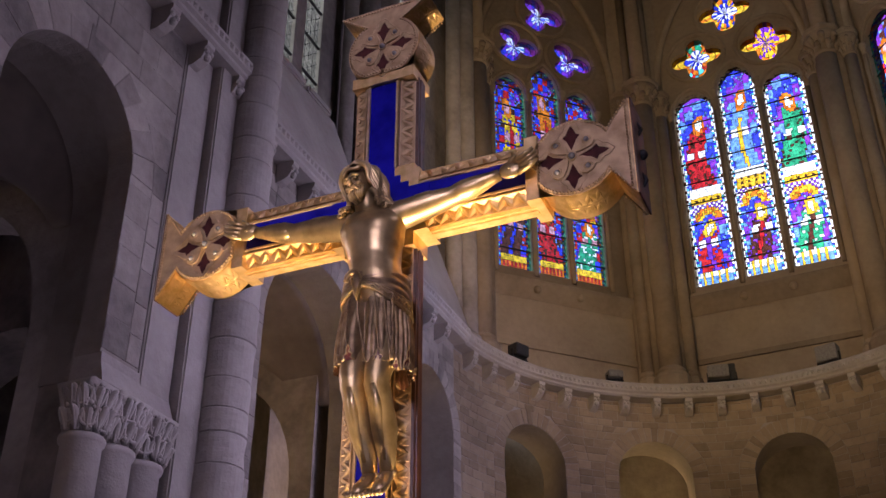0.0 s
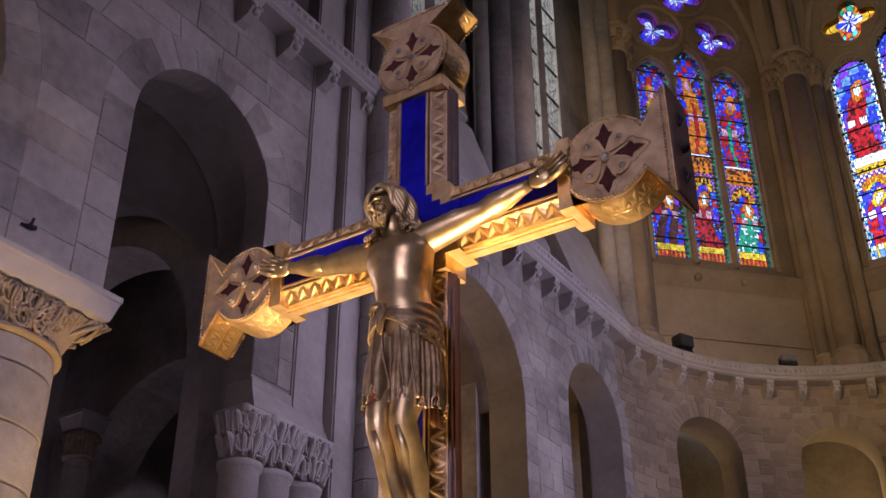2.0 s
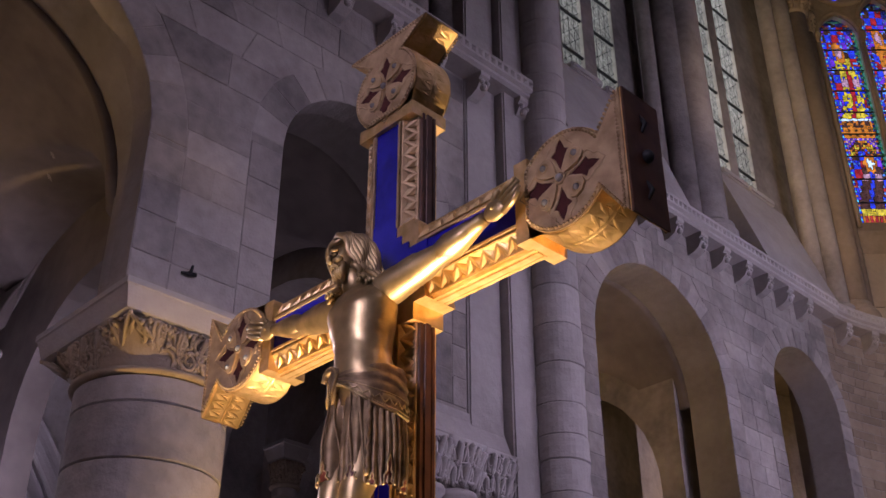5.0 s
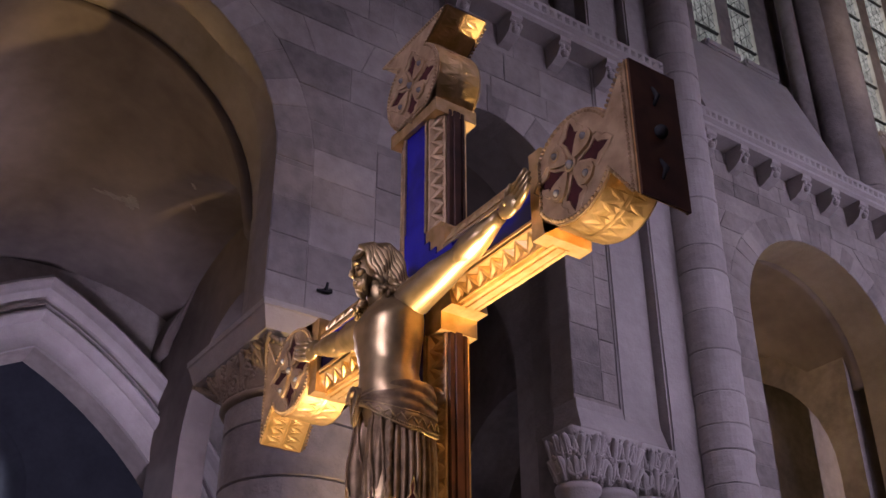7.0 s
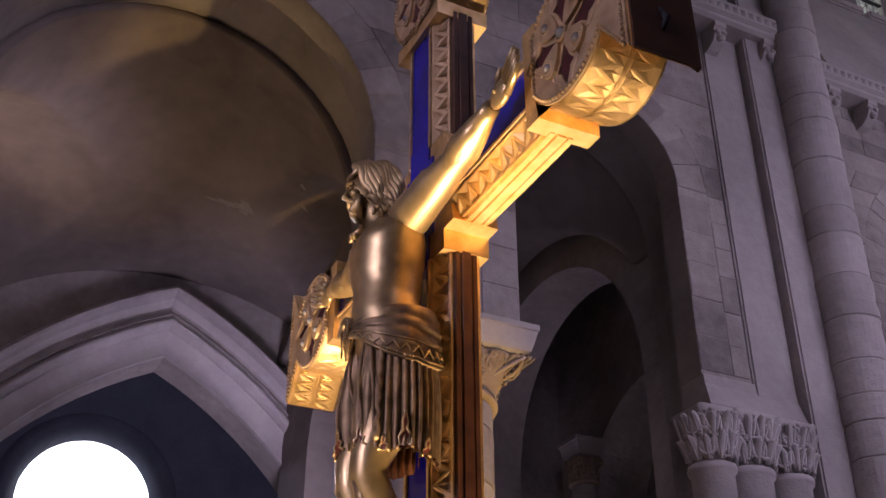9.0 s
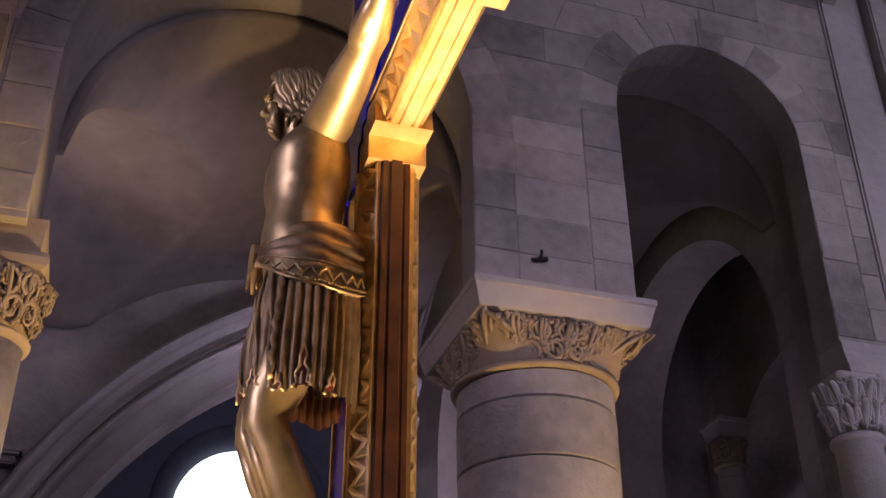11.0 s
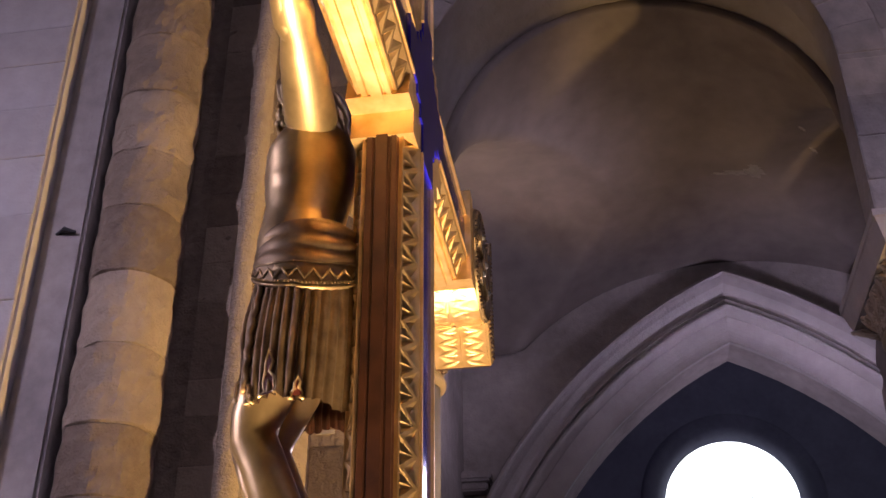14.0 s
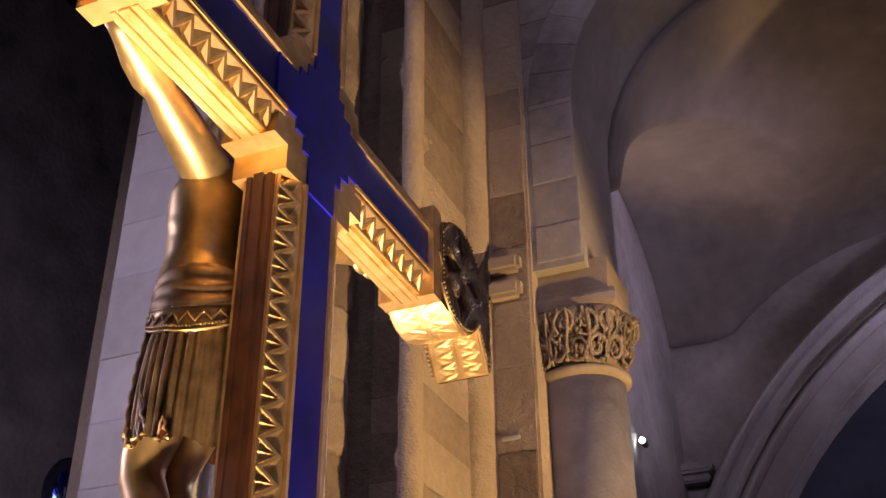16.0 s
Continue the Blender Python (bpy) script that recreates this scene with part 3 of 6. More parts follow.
# ---- capitals and columns
def leaf_relief(bm, place, w, h, rng):
    """Scrolls and leaves carved on a capital: place(u, v, d) with u in 0..w and v in 0..h."""
    n = max(3, round(w / 0.2))
    for i in range(n):
        for row in range(2):
            cu, cv = w * (i + 0.5 + 0.5 * (row % 2)) / n, h * (0.28 + 0.44 * row)
            r = min(w / n * 0.52, h * 0.26)
            turn = rng.choice((-1, 1))
            a0 = rng.uniform(0, 6.28)
            pts = []
            for k in range(15):
                a = a0 + turn * k * 0.66
                q = r * (1.15 - k / 15)
                pts.append(place(cu + q * math.cos(a), min(h * 0.97, max(0.02, cv + q * math.sin(a))), 0.016))
            limb(bm, pts, [0.009 + 0.010 * math.sin(math.pi * min(1, k / 9)) for k in range(15)], 6)
            for q in range(7):
                pu, pv = cu + rng.uniform(-0.6, 0.6) * w / n, cv + rng.uniform(-0.22, 0.22) * h
                lean = rng.uniform(-0.5, 0.5)
                p1 = place(pu, min(h * 0.9, max(0.02, pv)), 0.004)
                p2 = place(pu + 0.035 * lean, min(h * 0.95, max(0.04, pv + 0.03)), 0.022)
                p3 = place(pu + 0.06 * lean, min(h * 0.98, max(0.05, pv + 0.055)), 0.010)
                limb(bm, [p1, p2, p3], [0.008, 0.020, 0.006], 5)
            for q in range(3):
                a = a0 + 2.1 * q
                p0 = place(cu + r * 1.05 * math.cos(a), min(h * 0.97, max(0.02, cv + r * 1.05 * math.sin(a))), 0.015)
                ball(bm, p0, rng.uniform(0.016, 0.028), 6, 4)
        cu = w * (i + 0.02) / n
        pts = [place(cu + 0.02 * math.sin(5 * f + i), h * (0.04 + 0.9 * f), 0.012 + 0.02 * f) for f in (0, 0.3, 0.6, 0.85, 1)]
        limb(bm, pts, [0.010, 0.016, 0.014, 0.020, 0.010], 6)


def leaf_rows(bm, place, w, h, rng):
    """Two rows of thick upright leaves with curled tips."""
    for row in range(2):
        n = max(3, round(w / 0.125))
        for i in range(n):
            u = w * (i + 0.5 + 0.5 * row) / n
            if u > w:
                continue
            v0, hh = h * 0.42 * row, h * (0.52 + rng.uniform(-0.05, 0.05))
            lean = rng.uniform(-0.03, 0.03)
            pts = [place(u + lean * f, v0 + hh * f * (1.0 if f < 0.9 else 0.93), 0.01 + 0.075 * f ** 2) for f in (0, 0.25, 0.5, 0.75, 0.92, 1.0)]
            limb(bm, pts, [0.035 * k for k in (1.0, 1.25, 1.35, 1.25, 1.0, 0.4)], 8, 0.7)
            limb(bm, [p + (place(u, v0, 0.03) - place(u, v0, 0)) for p in pts[:5]], [0.012, 0.014, 0.013, 0.012, 0.008], 6)
            for sg in (-1, 1):
                pts = [place(u + sg * (0.03 + 0.03 * f), v0 + hh * (0.1 + 0.7 * f), 0.02 + 0.05 * f ** 2) for f in (0, 0.35, 0.7, 1.0)]
                limb(bm, pts, [0.018, 0.03, 0.028, 0.01], 6, 0.6)


def round_column(name, c, r, top, label, abacus, carve_seed, drums=0.42, mat=STONE):
    """A free column: drums with tight joints, neck ring, carved capital, square abacus."""
    col = thing(name, label, "column", "columns of the arcade", at=(c[0], c[1], 0))
    rng = random.Random(carve_seed)
    z, ztop = 0.0, top - 0.62
    while z < ztop - 0.05:
        h = min(drums * rng.uniform(0.85, 1.15), ztop - z)
        bm = bmesh.new()
        q = r * rng.uniform(0.994, 1.004)
        spun(bm, (0, 0), [(q - 0.016, z), (q, z + 0.012), (q, z + h - 0.014), (q - 0.016, z + h - 0.003)], 40)
        part("drum", bm, mat, col, smooth=False)
        z += h
    bm = bmesh.new()
    spun(bm, (0, 0), [(r, top - 0.62), (r + 0.035, top - 0.61), (r + 0.045, top - 0.59), (r + 0.035, top - 0.57), (r, top - 0.56)], 40)
    part("neck_ring", bm, STONE_BROWN, col, smooth=True)
    half = abacus / 2
    bm = bmesh.new()
    n = 40
    rings = []
    for k in range(9):
        f = k / 8
        ring = []
        for j in range(n):
            a = 2 * math.pi * j / n
            ca, sa = math.cos(a), math.sin(a)
            sq = (half - 0.1) / max(abs(ca), abs(sa))
            m = f ** 1.3
            rad = (r + 0.01) * (1 - m) + min(sq, (half - 0.1) * 1.32) * m
            ring.append((rad * ca, rad * sa, top - 0.58 + 0.34 * f))
        rings.append(ring)
    loft(bm, rings)
    bell = part("capital", bm, STONE_BROWN, col, "capital carved with scrolls and leaves", smooth=True)
    for side in range(4):
        bm = bmesh.new()
        turn = Matrix.Rotation(side * math.pi / 2, 4, "Z")

        def place(u, v, d, turn=turn):
            f = v / 0.34
            m = f ** 1.3
            x = u - half + 0.1
            lim = (r + 0.01) * (1 - m) + (half - 0.1) * m
            flat = math.sqrt(max(0.02, (r + 0.01) ** 2 - min(abs(x), r * 0.95) ** 2)) * (1 - m) + (half - 0.1) * m
            return turn @ Vector((flat + 1.4 * d, x * (0.72 + 0.28 * f), top - 0.58 + v))
        leaf_relief(bm, place, abacus - 0.2, 0.34, rng)
        leaf_relief(bm, lambda u, v, d: place(u + 0.06, v, d - 0.006), abacus - 0.28, 0.34, rng)
        part("foliage", bm, STONE_BROWN, bell, smooth=True)
    bm = bmesh.new()
    rings = []
    for off, z in ((0.10, top - 0.24), (0.06, top - 0.225), (0.05, top - 0.2), (0.012, top - 0.06), (0.0, top - 0.05), (0.0, top), ):
        h = half - off
        rings.append([(-h, -h, z), (h, -h, z), (h, h, z), (-h, h, z)])
    loft(bm, rings)
    part("abacus", bm, STONE_PALE, col, "square moulded abacus")
    return col


round_column("column", (-7.24, 4.86), 0.62, 5.95, "thick drum column of grey limestone with a carved leaf capital", 1.5, 3)

round_column("aisle_column", (-11.4, 9.24), 0.17, 7.2, "slender limestone column in the unlit aisle", 0.48, 23)

# small engaged column under the west side of the large arch
eng = thing("engaged_column", "engaged limestone half column with a scrolled capital", "column", "columns of the arcade", at=(-7.12, 0.77, 0))
rng = random.Random(12)
bm = bmesh.new()
spun(bm, (0, 0), [(0.37, 0), (0.37, 5.16)], 36)
part("shaft", bm, STONE, eng, smooth=True)
bm = bmesh.new()
spun(bm, (0, 0), [(0.37, 5.14), (0.42, 5.16), (0.43, 5.19), (0.39, 5.22), (0.37, 5.22)], 36)
part("neck_ring", bm, STONE_BROWN, eng, smooth=True)
bm = bmesh.new()
loft(bm, [[((0.38 + 0.13 * f) * math.cos(a) * (1 + 0.12 * f * math.cos(4 * a + math.pi) ** 2), (0.38 + 0.13 * f) * math.sin(a) * (1 + 0.12 * f * math.cos(4 * a + math.pi) ** 2), 5.2 + 0.42 * f) for a in [2 * math.pi * j / 32 for j in range(32)]] for f in (0, 0.2, 0.45, 0.7, 1)])
cap = part("capital", bm, STONE_ROUGH, eng, smooth=True)
bm = bmesh.new()
leaf_relief(bm, lambda u, v, d: Vector(((0.42 + 0.26 * v + d) * math.cos(u / 0.5 - 1.5), (0.42 + 0.26 * v + d) * math.sin(u / 0.5 - 1.5), 5.2 + v)), 1.5, 0.42, rng)
part("foliage", bm, STONE_ROUGH, cap, smooth=True)
bm = bmesh.new()
loft(bm, [[(-h, -h, z), (h, -h, z), (h, h, z), (-h, h, z)] for h, z in ((0.42, 5.62), (0.46, 5.64), (0.47, 5.70), (0.45, 5.74), (0.38, 5.76), (0.38, 5.80), (0.40, 5.98), (0.40, 6.02))])
part("abacus", bm, STONE_BROWN, eng)
for ob in eng.children_recursive:
    ob.data.transform(Matrix.Diagonal((0.8, 0.8, 1, 1)))

# ---- compound crossing pier
pier = thing("crossing_pier", "massive stepped crossing pier of limestone with round shafts", "pier", at=(-6.4, -1.2, 0))
PM = Matrix.Translation((6.4, 1.2, 0))


def pier_part(name, bm, mat, label="", smooth=False):
    bm.transform(PM)
    return part(name, bm, mat, pier, label, smooth)


bm = bmesh.new()
box(bm, -8.2, -6.65, -3.4, 0.56, 0, 24, 0.02)
pier_part("core", bm, STONE_ROUGH)
def rough_slab(x0, x1, y0, y1, amount=0.016):
    """Upright squared shaft with a worn, uneven skin."""
    bm = bmesh.new()
    nx, ny = max(2, round((x1 - x0) / 0.06)), max(2, round((y1 - y0) / 0.06))
    path = [(x0 + (x1 - x0) * i / nx, y0) for i in range(nx)] + [(x1, y0 + (y1 - y0) * i / ny) for i in range(ny)]
    path += [(x1 - (x1 - x0) * i / nx, y1) for i in range(nx)] + [(x0, y1 - (y1 - y0) * i / ny) for i in range(ny)]
    rings = []
    for k in range(301):
        z = 0.05 * k if k < 241 else 12.0 + 0.2 * (k - 240)
        ring = []
        for x, y in path:
            v = Vector((x, y, z))
            d = amount * noise.fractal(v * 6.0, 0.8, 2.0, 5)
            sx, sy = (x == x1) - (x == x0), (y == y1) - (y == y0)
            ring.append(v + Vector((sx * (d - 0.01), sy * (d - 0.01), 0)))
        rings.append(ring)
    loft(bm, rings)
    return bm


bm = rough_slab(-6.66, -5.97, -2.1, 0.1, 0.03)
pier_part("dosseret", bm, STONE_ROUGH)
bm = rough_slab(-5.99, -5.60, 0.0, 0.1, 0.034)
pier_part("edge_strip", bm, STONE_ROUGH)
bm = bmesh.new()
box(bm, -5.99, -5.64, -2.1, -0.62, 0, 24, 0.02)
pier_part("inner_step", bm, STONE_ROUGH)
bm = bmesh.new()
box(bm, -5.63, -5.22, -2.02, -1.18, 0, 24, 0.02)
# smooth, and in paler stone for the cool daylight on this face
pier_part("pilaster", bm, STONE_PALE)
bm = bmesh.new()
box(bm, -5.63, -5.34, -1.19, -0.90, 0, 24, 0.02)
pier_part("pilaster_step", bm, STONE)
z, rng = 0.0, random.Random(8)
while z < 24:
    h = rng.uniform(0.42, 0.6)
    bm = bmesh.new()
    q = 0.27 * rng.uniform(0.985, 1.01)
    spun(bm, (-5.55, -0.62), [(q - 0.012, z)] + [(q, z + 0.01 + (h - 0.02) * k / 8) for k in range(9)] + [(q - 0.012, z + h)], 40)
    for v in bm.verts:
        v.co += Vector((v.co.x + 5.55, v.co.y + 0.62, 0)) * (0.085 * noise.fractal(v.co * 7, 1.0, 2.0, 4))
    pier_part("drum", bm, STONE_ROUGH)
    z += h
bm = bmesh.new()
spun(bm, (-5.6, 0.09), [(0.075, 0), (0.075, 24)], 16)
pier_part("edge_roll", bm, STONE_ROUGH, smooth=True)
bm = bmesh.new()
spun(bm, (-6.62, 0.12), [(0.13, 0), (0.13, 24)], 20)
pier_part("corner_shaft", bm, STONE_ROUGH, smooth=True)
for z in (5.93, 5.72):
    bm = bmesh.new()
    box(bm, -6.66, -6.55, 0.24, 0.5, z, z + 0.14, 0.03)
    pier_part("broken_corbel", bm, STONE_BROWN)
bm = bmesh.new()
box(bm, -6.652, -6.62, 0.3, 0.43, 4.66, 4.685, 0.004)
pier_part("iron_cramp", bm, STONE_PALE)

# ---- east pier of the nave bay: pilaster with capital, jamb steps and tall shaft
pier2 = thing("choir_pier", "limestone pier with leaf capitals and a tall drum shaft", "pier", at=(-6.8, 8.3, 0))
P2 = Matrix.Translation((6.8, -8.3, 0))


def pier2_part(name, bm, mat, label="", smooth=False, parent=None):
    bm.transform(P2)
    return part(name, bm, mat, parent or pier2, label, smooth)


bm = bmesh.new()
box(bm, -7.0, -6.75, 7.41, 9.4, 0, 5.9, 0.02)
box(bm, -7.8, -6.99, 7.83, 9.4, 0, 5.95, 0.02)
pier2_part("core", bm, STONE)
for y0, y1, x in ((7.98, 8.48, -6.66), (8.48, 8.88, -6.53)):
    bm = bmesh.new()
    box(bm, -7.4, x, y0, y1, 5.6 if y0 < 8.2 else 0, 12.0, 0.02)
    pier2_part("jamb_step", bm, STONE_PALE)
for cy, r, seed in ((7.42, 0.185, 4), (7.80, 0.215, 6), (8.25, 0.205, 9)):
    c = (-6.74, cy)
    bm = bmesh.new()
    spun(bm, c, [(r, 0), (r, 5.02), (r + 0.025, 5.04), (r + 0.03, 5.07), (r + 0.02, 5.10), (r, 5.11)], 28)
    pier2_part("half_column", bm, STONE_PALE, smooth=True)
    bm = bmesh.new()
    rings = []
    for k in range(7):
        f = k / 6
        ring = []
        for j in range(32):
            a = 2 * math.pi * j / 32
            sq = (r + 0.03) / max(abs(math.cos(a)), abs(math.sin(a)))
            q = r * (1 - f ** 1.5) + sq * f ** 1.5
            ring.append((c[0] + q * math.cos(a), c[1] + q * math.sin(a), 5.09 + 0.5 * f))
        rings.append(ring)
    loft(bm, rings)
    cap2 = pier2_part("capital", bm, STONE_PALE, "capital carved with thick leaves", True)
    bm = bmesh.new()
    carve = lambda u, v, d: Vector((c[0] + (r + 0.10 * v + d) * math.cos(u / 0.26 - 1.9), c[1] + (r + 0.10 * v + d) * math.sin(u / 0.26 - 1.9), 5.11 + v))
    leaf_rows(bm, carve, 0.95, 0.44, random.Random(seed))
    leaf_relief(bm, lambda u, v, d: carve(u, v, d + 0.022), 0.95, 0.44, random.Random(seed + 10))
    pier2_part("foliage", bm, STONE_PALE, "", True, cap2)
bm = bmesh.new()
loft(bm, [[(-7.0, 7.42 - 0.4 * o, z), (-6.70 + o, 7.42 - 0.4 * o, z), (-6.70 + o, 8.49, z), (-7.0, 8.49, z)] for o, z in ((0.10, 5.57), (0.11, 5.64), (0.03, 5.86), (0.02, 5.96))])
pier2_part("abacus", bm, STONE_PALE)
z, rng = 0.0, random.Random(18)
while z < 20:
    h = rng.uniform(0.26, 0.62)
    bm = bmesh.new()
    q = 0.275 * rng.uniform(0.98, 1.02)
    spun(bm, (-6.44, 9.1), [(q - 0.014, z)] + [(q, z + 0.012 + (h - 0.024) * k / 6) for k in range(7)] + [(q - 0.014, z + h)], 32)
    for v in bm.verts:
        v.co += Vector((v.co.x + 6.44, v.co.y - 9.1, 0)) * (0.05 * noise.fractal(v.co * 6, 1.0, 2.0, 4))
    pier2_part("drum", bm, STONE_PALE)
    z += h
bm = bmesh.new()
box(bm, -7.5, -6.5, 9.0, 9.55, 0, 20, 0.02)
pier2_part("east_step", bm, STONE)

# ---- string courses on corbels
def corbel(bm, base, s, rng):
    w = rng.uniform(0.07, 0.09)
    prof = [(0.0, 10.16), (0.27, 10.16), (0.27, 10.10), (0.23, 10.06), (0.25, 10.0), (0.20, 9.92), (0.10, 9.87), (0.0, 9.85)]
    a = [bm.verts.new(base(s - w, z, -d)) for d, z in prof]
    b = [bm.verts.new(base(s + w, z, -d)) for d, z in prof]
    bm.faces.new(a)
    bm.faces.new(b[::-1])
    for i in range(len(prof)):
        j = (i + 1) % len(prof)
        bm.faces.new((a[i], b[i], b[j], a[j]))
    for sg in (-1, 1):
        c = base(s + sg * 0.045, 10.03 + rng.uniform(-0.02, 0.02), -0.245)
        ball(bm, c, 0.038, 8, 5)
    ball(bm, base(s, 9.96, -0.23), 0.05, 8, 5)


def string_course(name, base, s0, s1, corbels, label, step, seed, z=10.16):
    st = thing(name, label, "cornice", "string courses", "structure")
    prof = [(-0.02, z), (0.26, z), (0.30, z + 0.03), (0.30, z + 0.07), (0.34, z + 0.10), (0.34, z + 0.26), (0.30, z + 0.30), (-0.5, z + 0.34)]
    bm = bmesh.new()
    n = max(1, math.ceil((s1 - s0) / step))
    rows = [[bm.verts.new(base(s0 + (s1 - s0) * i / n, zz, -d)) for d, zz in prof] for i in range(n + 1)]
    for a, b in zip(rows, rows[1:]):
        for i in range(len(prof)):
            j = (i + 1) % len(prof)
            bm.faces.new((a[i], a[j], b[j], b[i]))
    bm.faces.new(rows[0])
    bm.faces.new(rows[-1][::-1])
    part("moulding", bm, STONE_PALE, st)
    bm = bmesh.new()
    k = round((s1 - s0) / 0.11)
    for i in range(k):
        s = s0 + (s1 - s0) * (i + 0.5) / k
        v = [base(s - 0.034, z + 0.13, -0.338), base(s + 0.034, z + 0.13, -0.338), base(s + 0.034, z + 0.22, -0.338), base(s - 0.034, z + 0.22, -0.338)]
        tip = base(s, z + 0.175, -0.375)
        vs = [bm.verts.new(p) for p in v]
        t = bm.verts.new(tip)
        for i2 in range(4):
            bm.faces.new((vs[i2], vs[(i2 + 1) % 4], t))
    dg = part("billet_row", bm, STONE_PALE, st)
    dg["kind"] = "stuff"
    rng = random.Random(seed)
    for s in corbels:
        bm = bmesh.new()
        corbel(bm, base, s, rng)
        part("corbel", bm, STONE_PALE, st, smooth=False)


string_course("string_course_nave", nave, 0.2, 8.86, [1.28 + 0.68 * i for i in range(12)], "limestone string course on carved corbels", 0.5, 1)
string_course("string_course_choir", choir, 9.5, 16.73, [10.0 + 0.59 * i for i in range(11)], "limestone string course on carved corbels", 0.5, 2)
string_course("string_course_apse", apse, -radians(86) * 4.95, radians(60) * 4.95, [radians(-80.8 + 7.72 * i) * 4.95 for i in range(18)], "curved limestone string course on carved corbels", 0.12, 3)

# ---------------------------------------------------------------- upper windows
def facet(centre_deg, apothem=5.58):
    a = radians(centre_deg)
    rad, tan = Vector((math.sin(a), math.cos(a), 0)), Vector((math.cos(a), -math.sin(a), 0))
    o = Vector((*APSE, 0))

    def base(u, v, d):
        return o + rad * (apothem + d) + tan * u + Vector((0, 0, v))
    return base


def lancet_outline(u0, u1, z0, zs, apex, n=7):
    """Pointed lancet: two arcs meeting at the apex."""
    c, a, rise = (u0 + u1) / 2, (u1 - u0) / 2, apex - zs
    k = (rise * rise - a * a) / (2 * a)
    rad, t = a + k, math.acos(min(1, k / (a + k)))
    right = [(c - k + rad * math.cos(t * i / n), zs + rad * math.sin(t * i / n)) for i in range(n + 1)]
    left = [(2 * c - u, z) for u, z in right[:-1]]
    return [(u0, z0), (u1, z0)] + right + left[::-1]


def foil(c, r, n=36, lobes=4, deep=0.30):
    return [(c[0] + r * (1 - deep + deep * abs(math.cos(lobes / 2 * (2 * math.pi * i / n)))) * math.cos(2 * math.pi * i / n),
             c[1] + r * (1 - deep + deep * abs(math.cos(lobes / 2 * (2 * math.pi * i / n)))) * math.sin(2 * math.pi * i / n)) for i in range(n)]


PALETTE = ["white", "cyan", "blue", "purple", "red", "yellow", "orange", "green", "brown", "sky", "pink"]


def cell_colour(fu, fv, row, col, cols, cool, robes, rng, rim):
    """Which glass lies at (fu 0..1 across, fv 0..1 up) of a lancet: border, bands, robed shapes on a ground."""
    x = abs(fu - 0.5) * 2
    side = min(col, cols - 1 - col)
    if side < 2 or rim:
        if cool:
            return ("cyan" if row % 3 else "green") if side == 0 else ("orange" if row % 4 == 0 else ("cyan" if row % 4 == 2 else "blue"))
        return ("white" if row % 4 else "brown") if side == 0 or rim else (("white" if row % 3 == 1 else ("cyan" if row % 2 else "white")) if row % 4 != 2 else "blue")
    lattice = (row + col) % 5 == 0 or (row - col) % 5 == 0
    if cool:
        ground = ["blue", "purple", "red", "brown", "blue"][((row // 4) * 3 + (col // 3) * 7 + len(robes[0][0])) % 5] if rng.random() < 0.85 else "sky"
    else:
        ground = "sky" if lattice and rng.random() < 0.4 else ["purple", "blue", "purple", "blue", "sky"][((row // 4) * 3 + (col // 4) * 2 + len(robes[0][0])) % 5]
    if fv < 0.045:
        return ("red" if col % 2 else "orange") if cool else ("sky" if col % 3 else "yellow")
    if fv < 0.075:
        return "yellow" if cool or col % 3 == 0 else "white"
    if 0.40 < fv < 0.445:
        return ("brown" if col % 3 == 1 and row % 2 else "orange") if cool else ("brown" if col % 3 == 1 and row % 2 else "yellow")
    if 0.445 <= fv < 0.475:
        return rng.choice(["brown", "orange"]) if cool else "white"
    if 0.475 <= fv < 0.49:
        return "white"
    lower = fv < 0.42
    f = (fv - 0.075) / 0.325 if lower else (fv - 0.49) / 0.41
    robe = robes[0 if lower else 1]
    if lower and f > 0.74:
        d = math.hypot(x, (f - 0.72) * 3.0)
        if 0.35 < d < 0.72:
            return rng.choice(["orange", "brown", "yellow"]) if cool else rng.choice(["yellow", "yellow", "orange"])
        return ground if d < 0.4 else ("purple" if (row + col) % 2 else ("pink" if cool else "white"))
    lean = 0.5 + 0.10 * math.sin(5 * f + len(robe[0]))
    x = abs(fu - lean) * 2
    head = 0.62 if lower else 0.80
    d = math.hypot(x * 0.8, (f - head) * 1.9)
    if d < 0.13:
        return "white" if lower or not cool else "pink"
    if d < 0.25:
        return "orange" if cool or not lower else "yellow"
    if f < head - 0.06 and x < 0.62 - 0.30 * f:
        if x < 0.10 and f < 0.6:
            return robe[1]
        if abs(f - 0.42) < 0.05 and x > 0.15:
            return "pink" if cool else "white"
        return robe[0] if rng.random() < 0.75 else robe[2]
    return ground


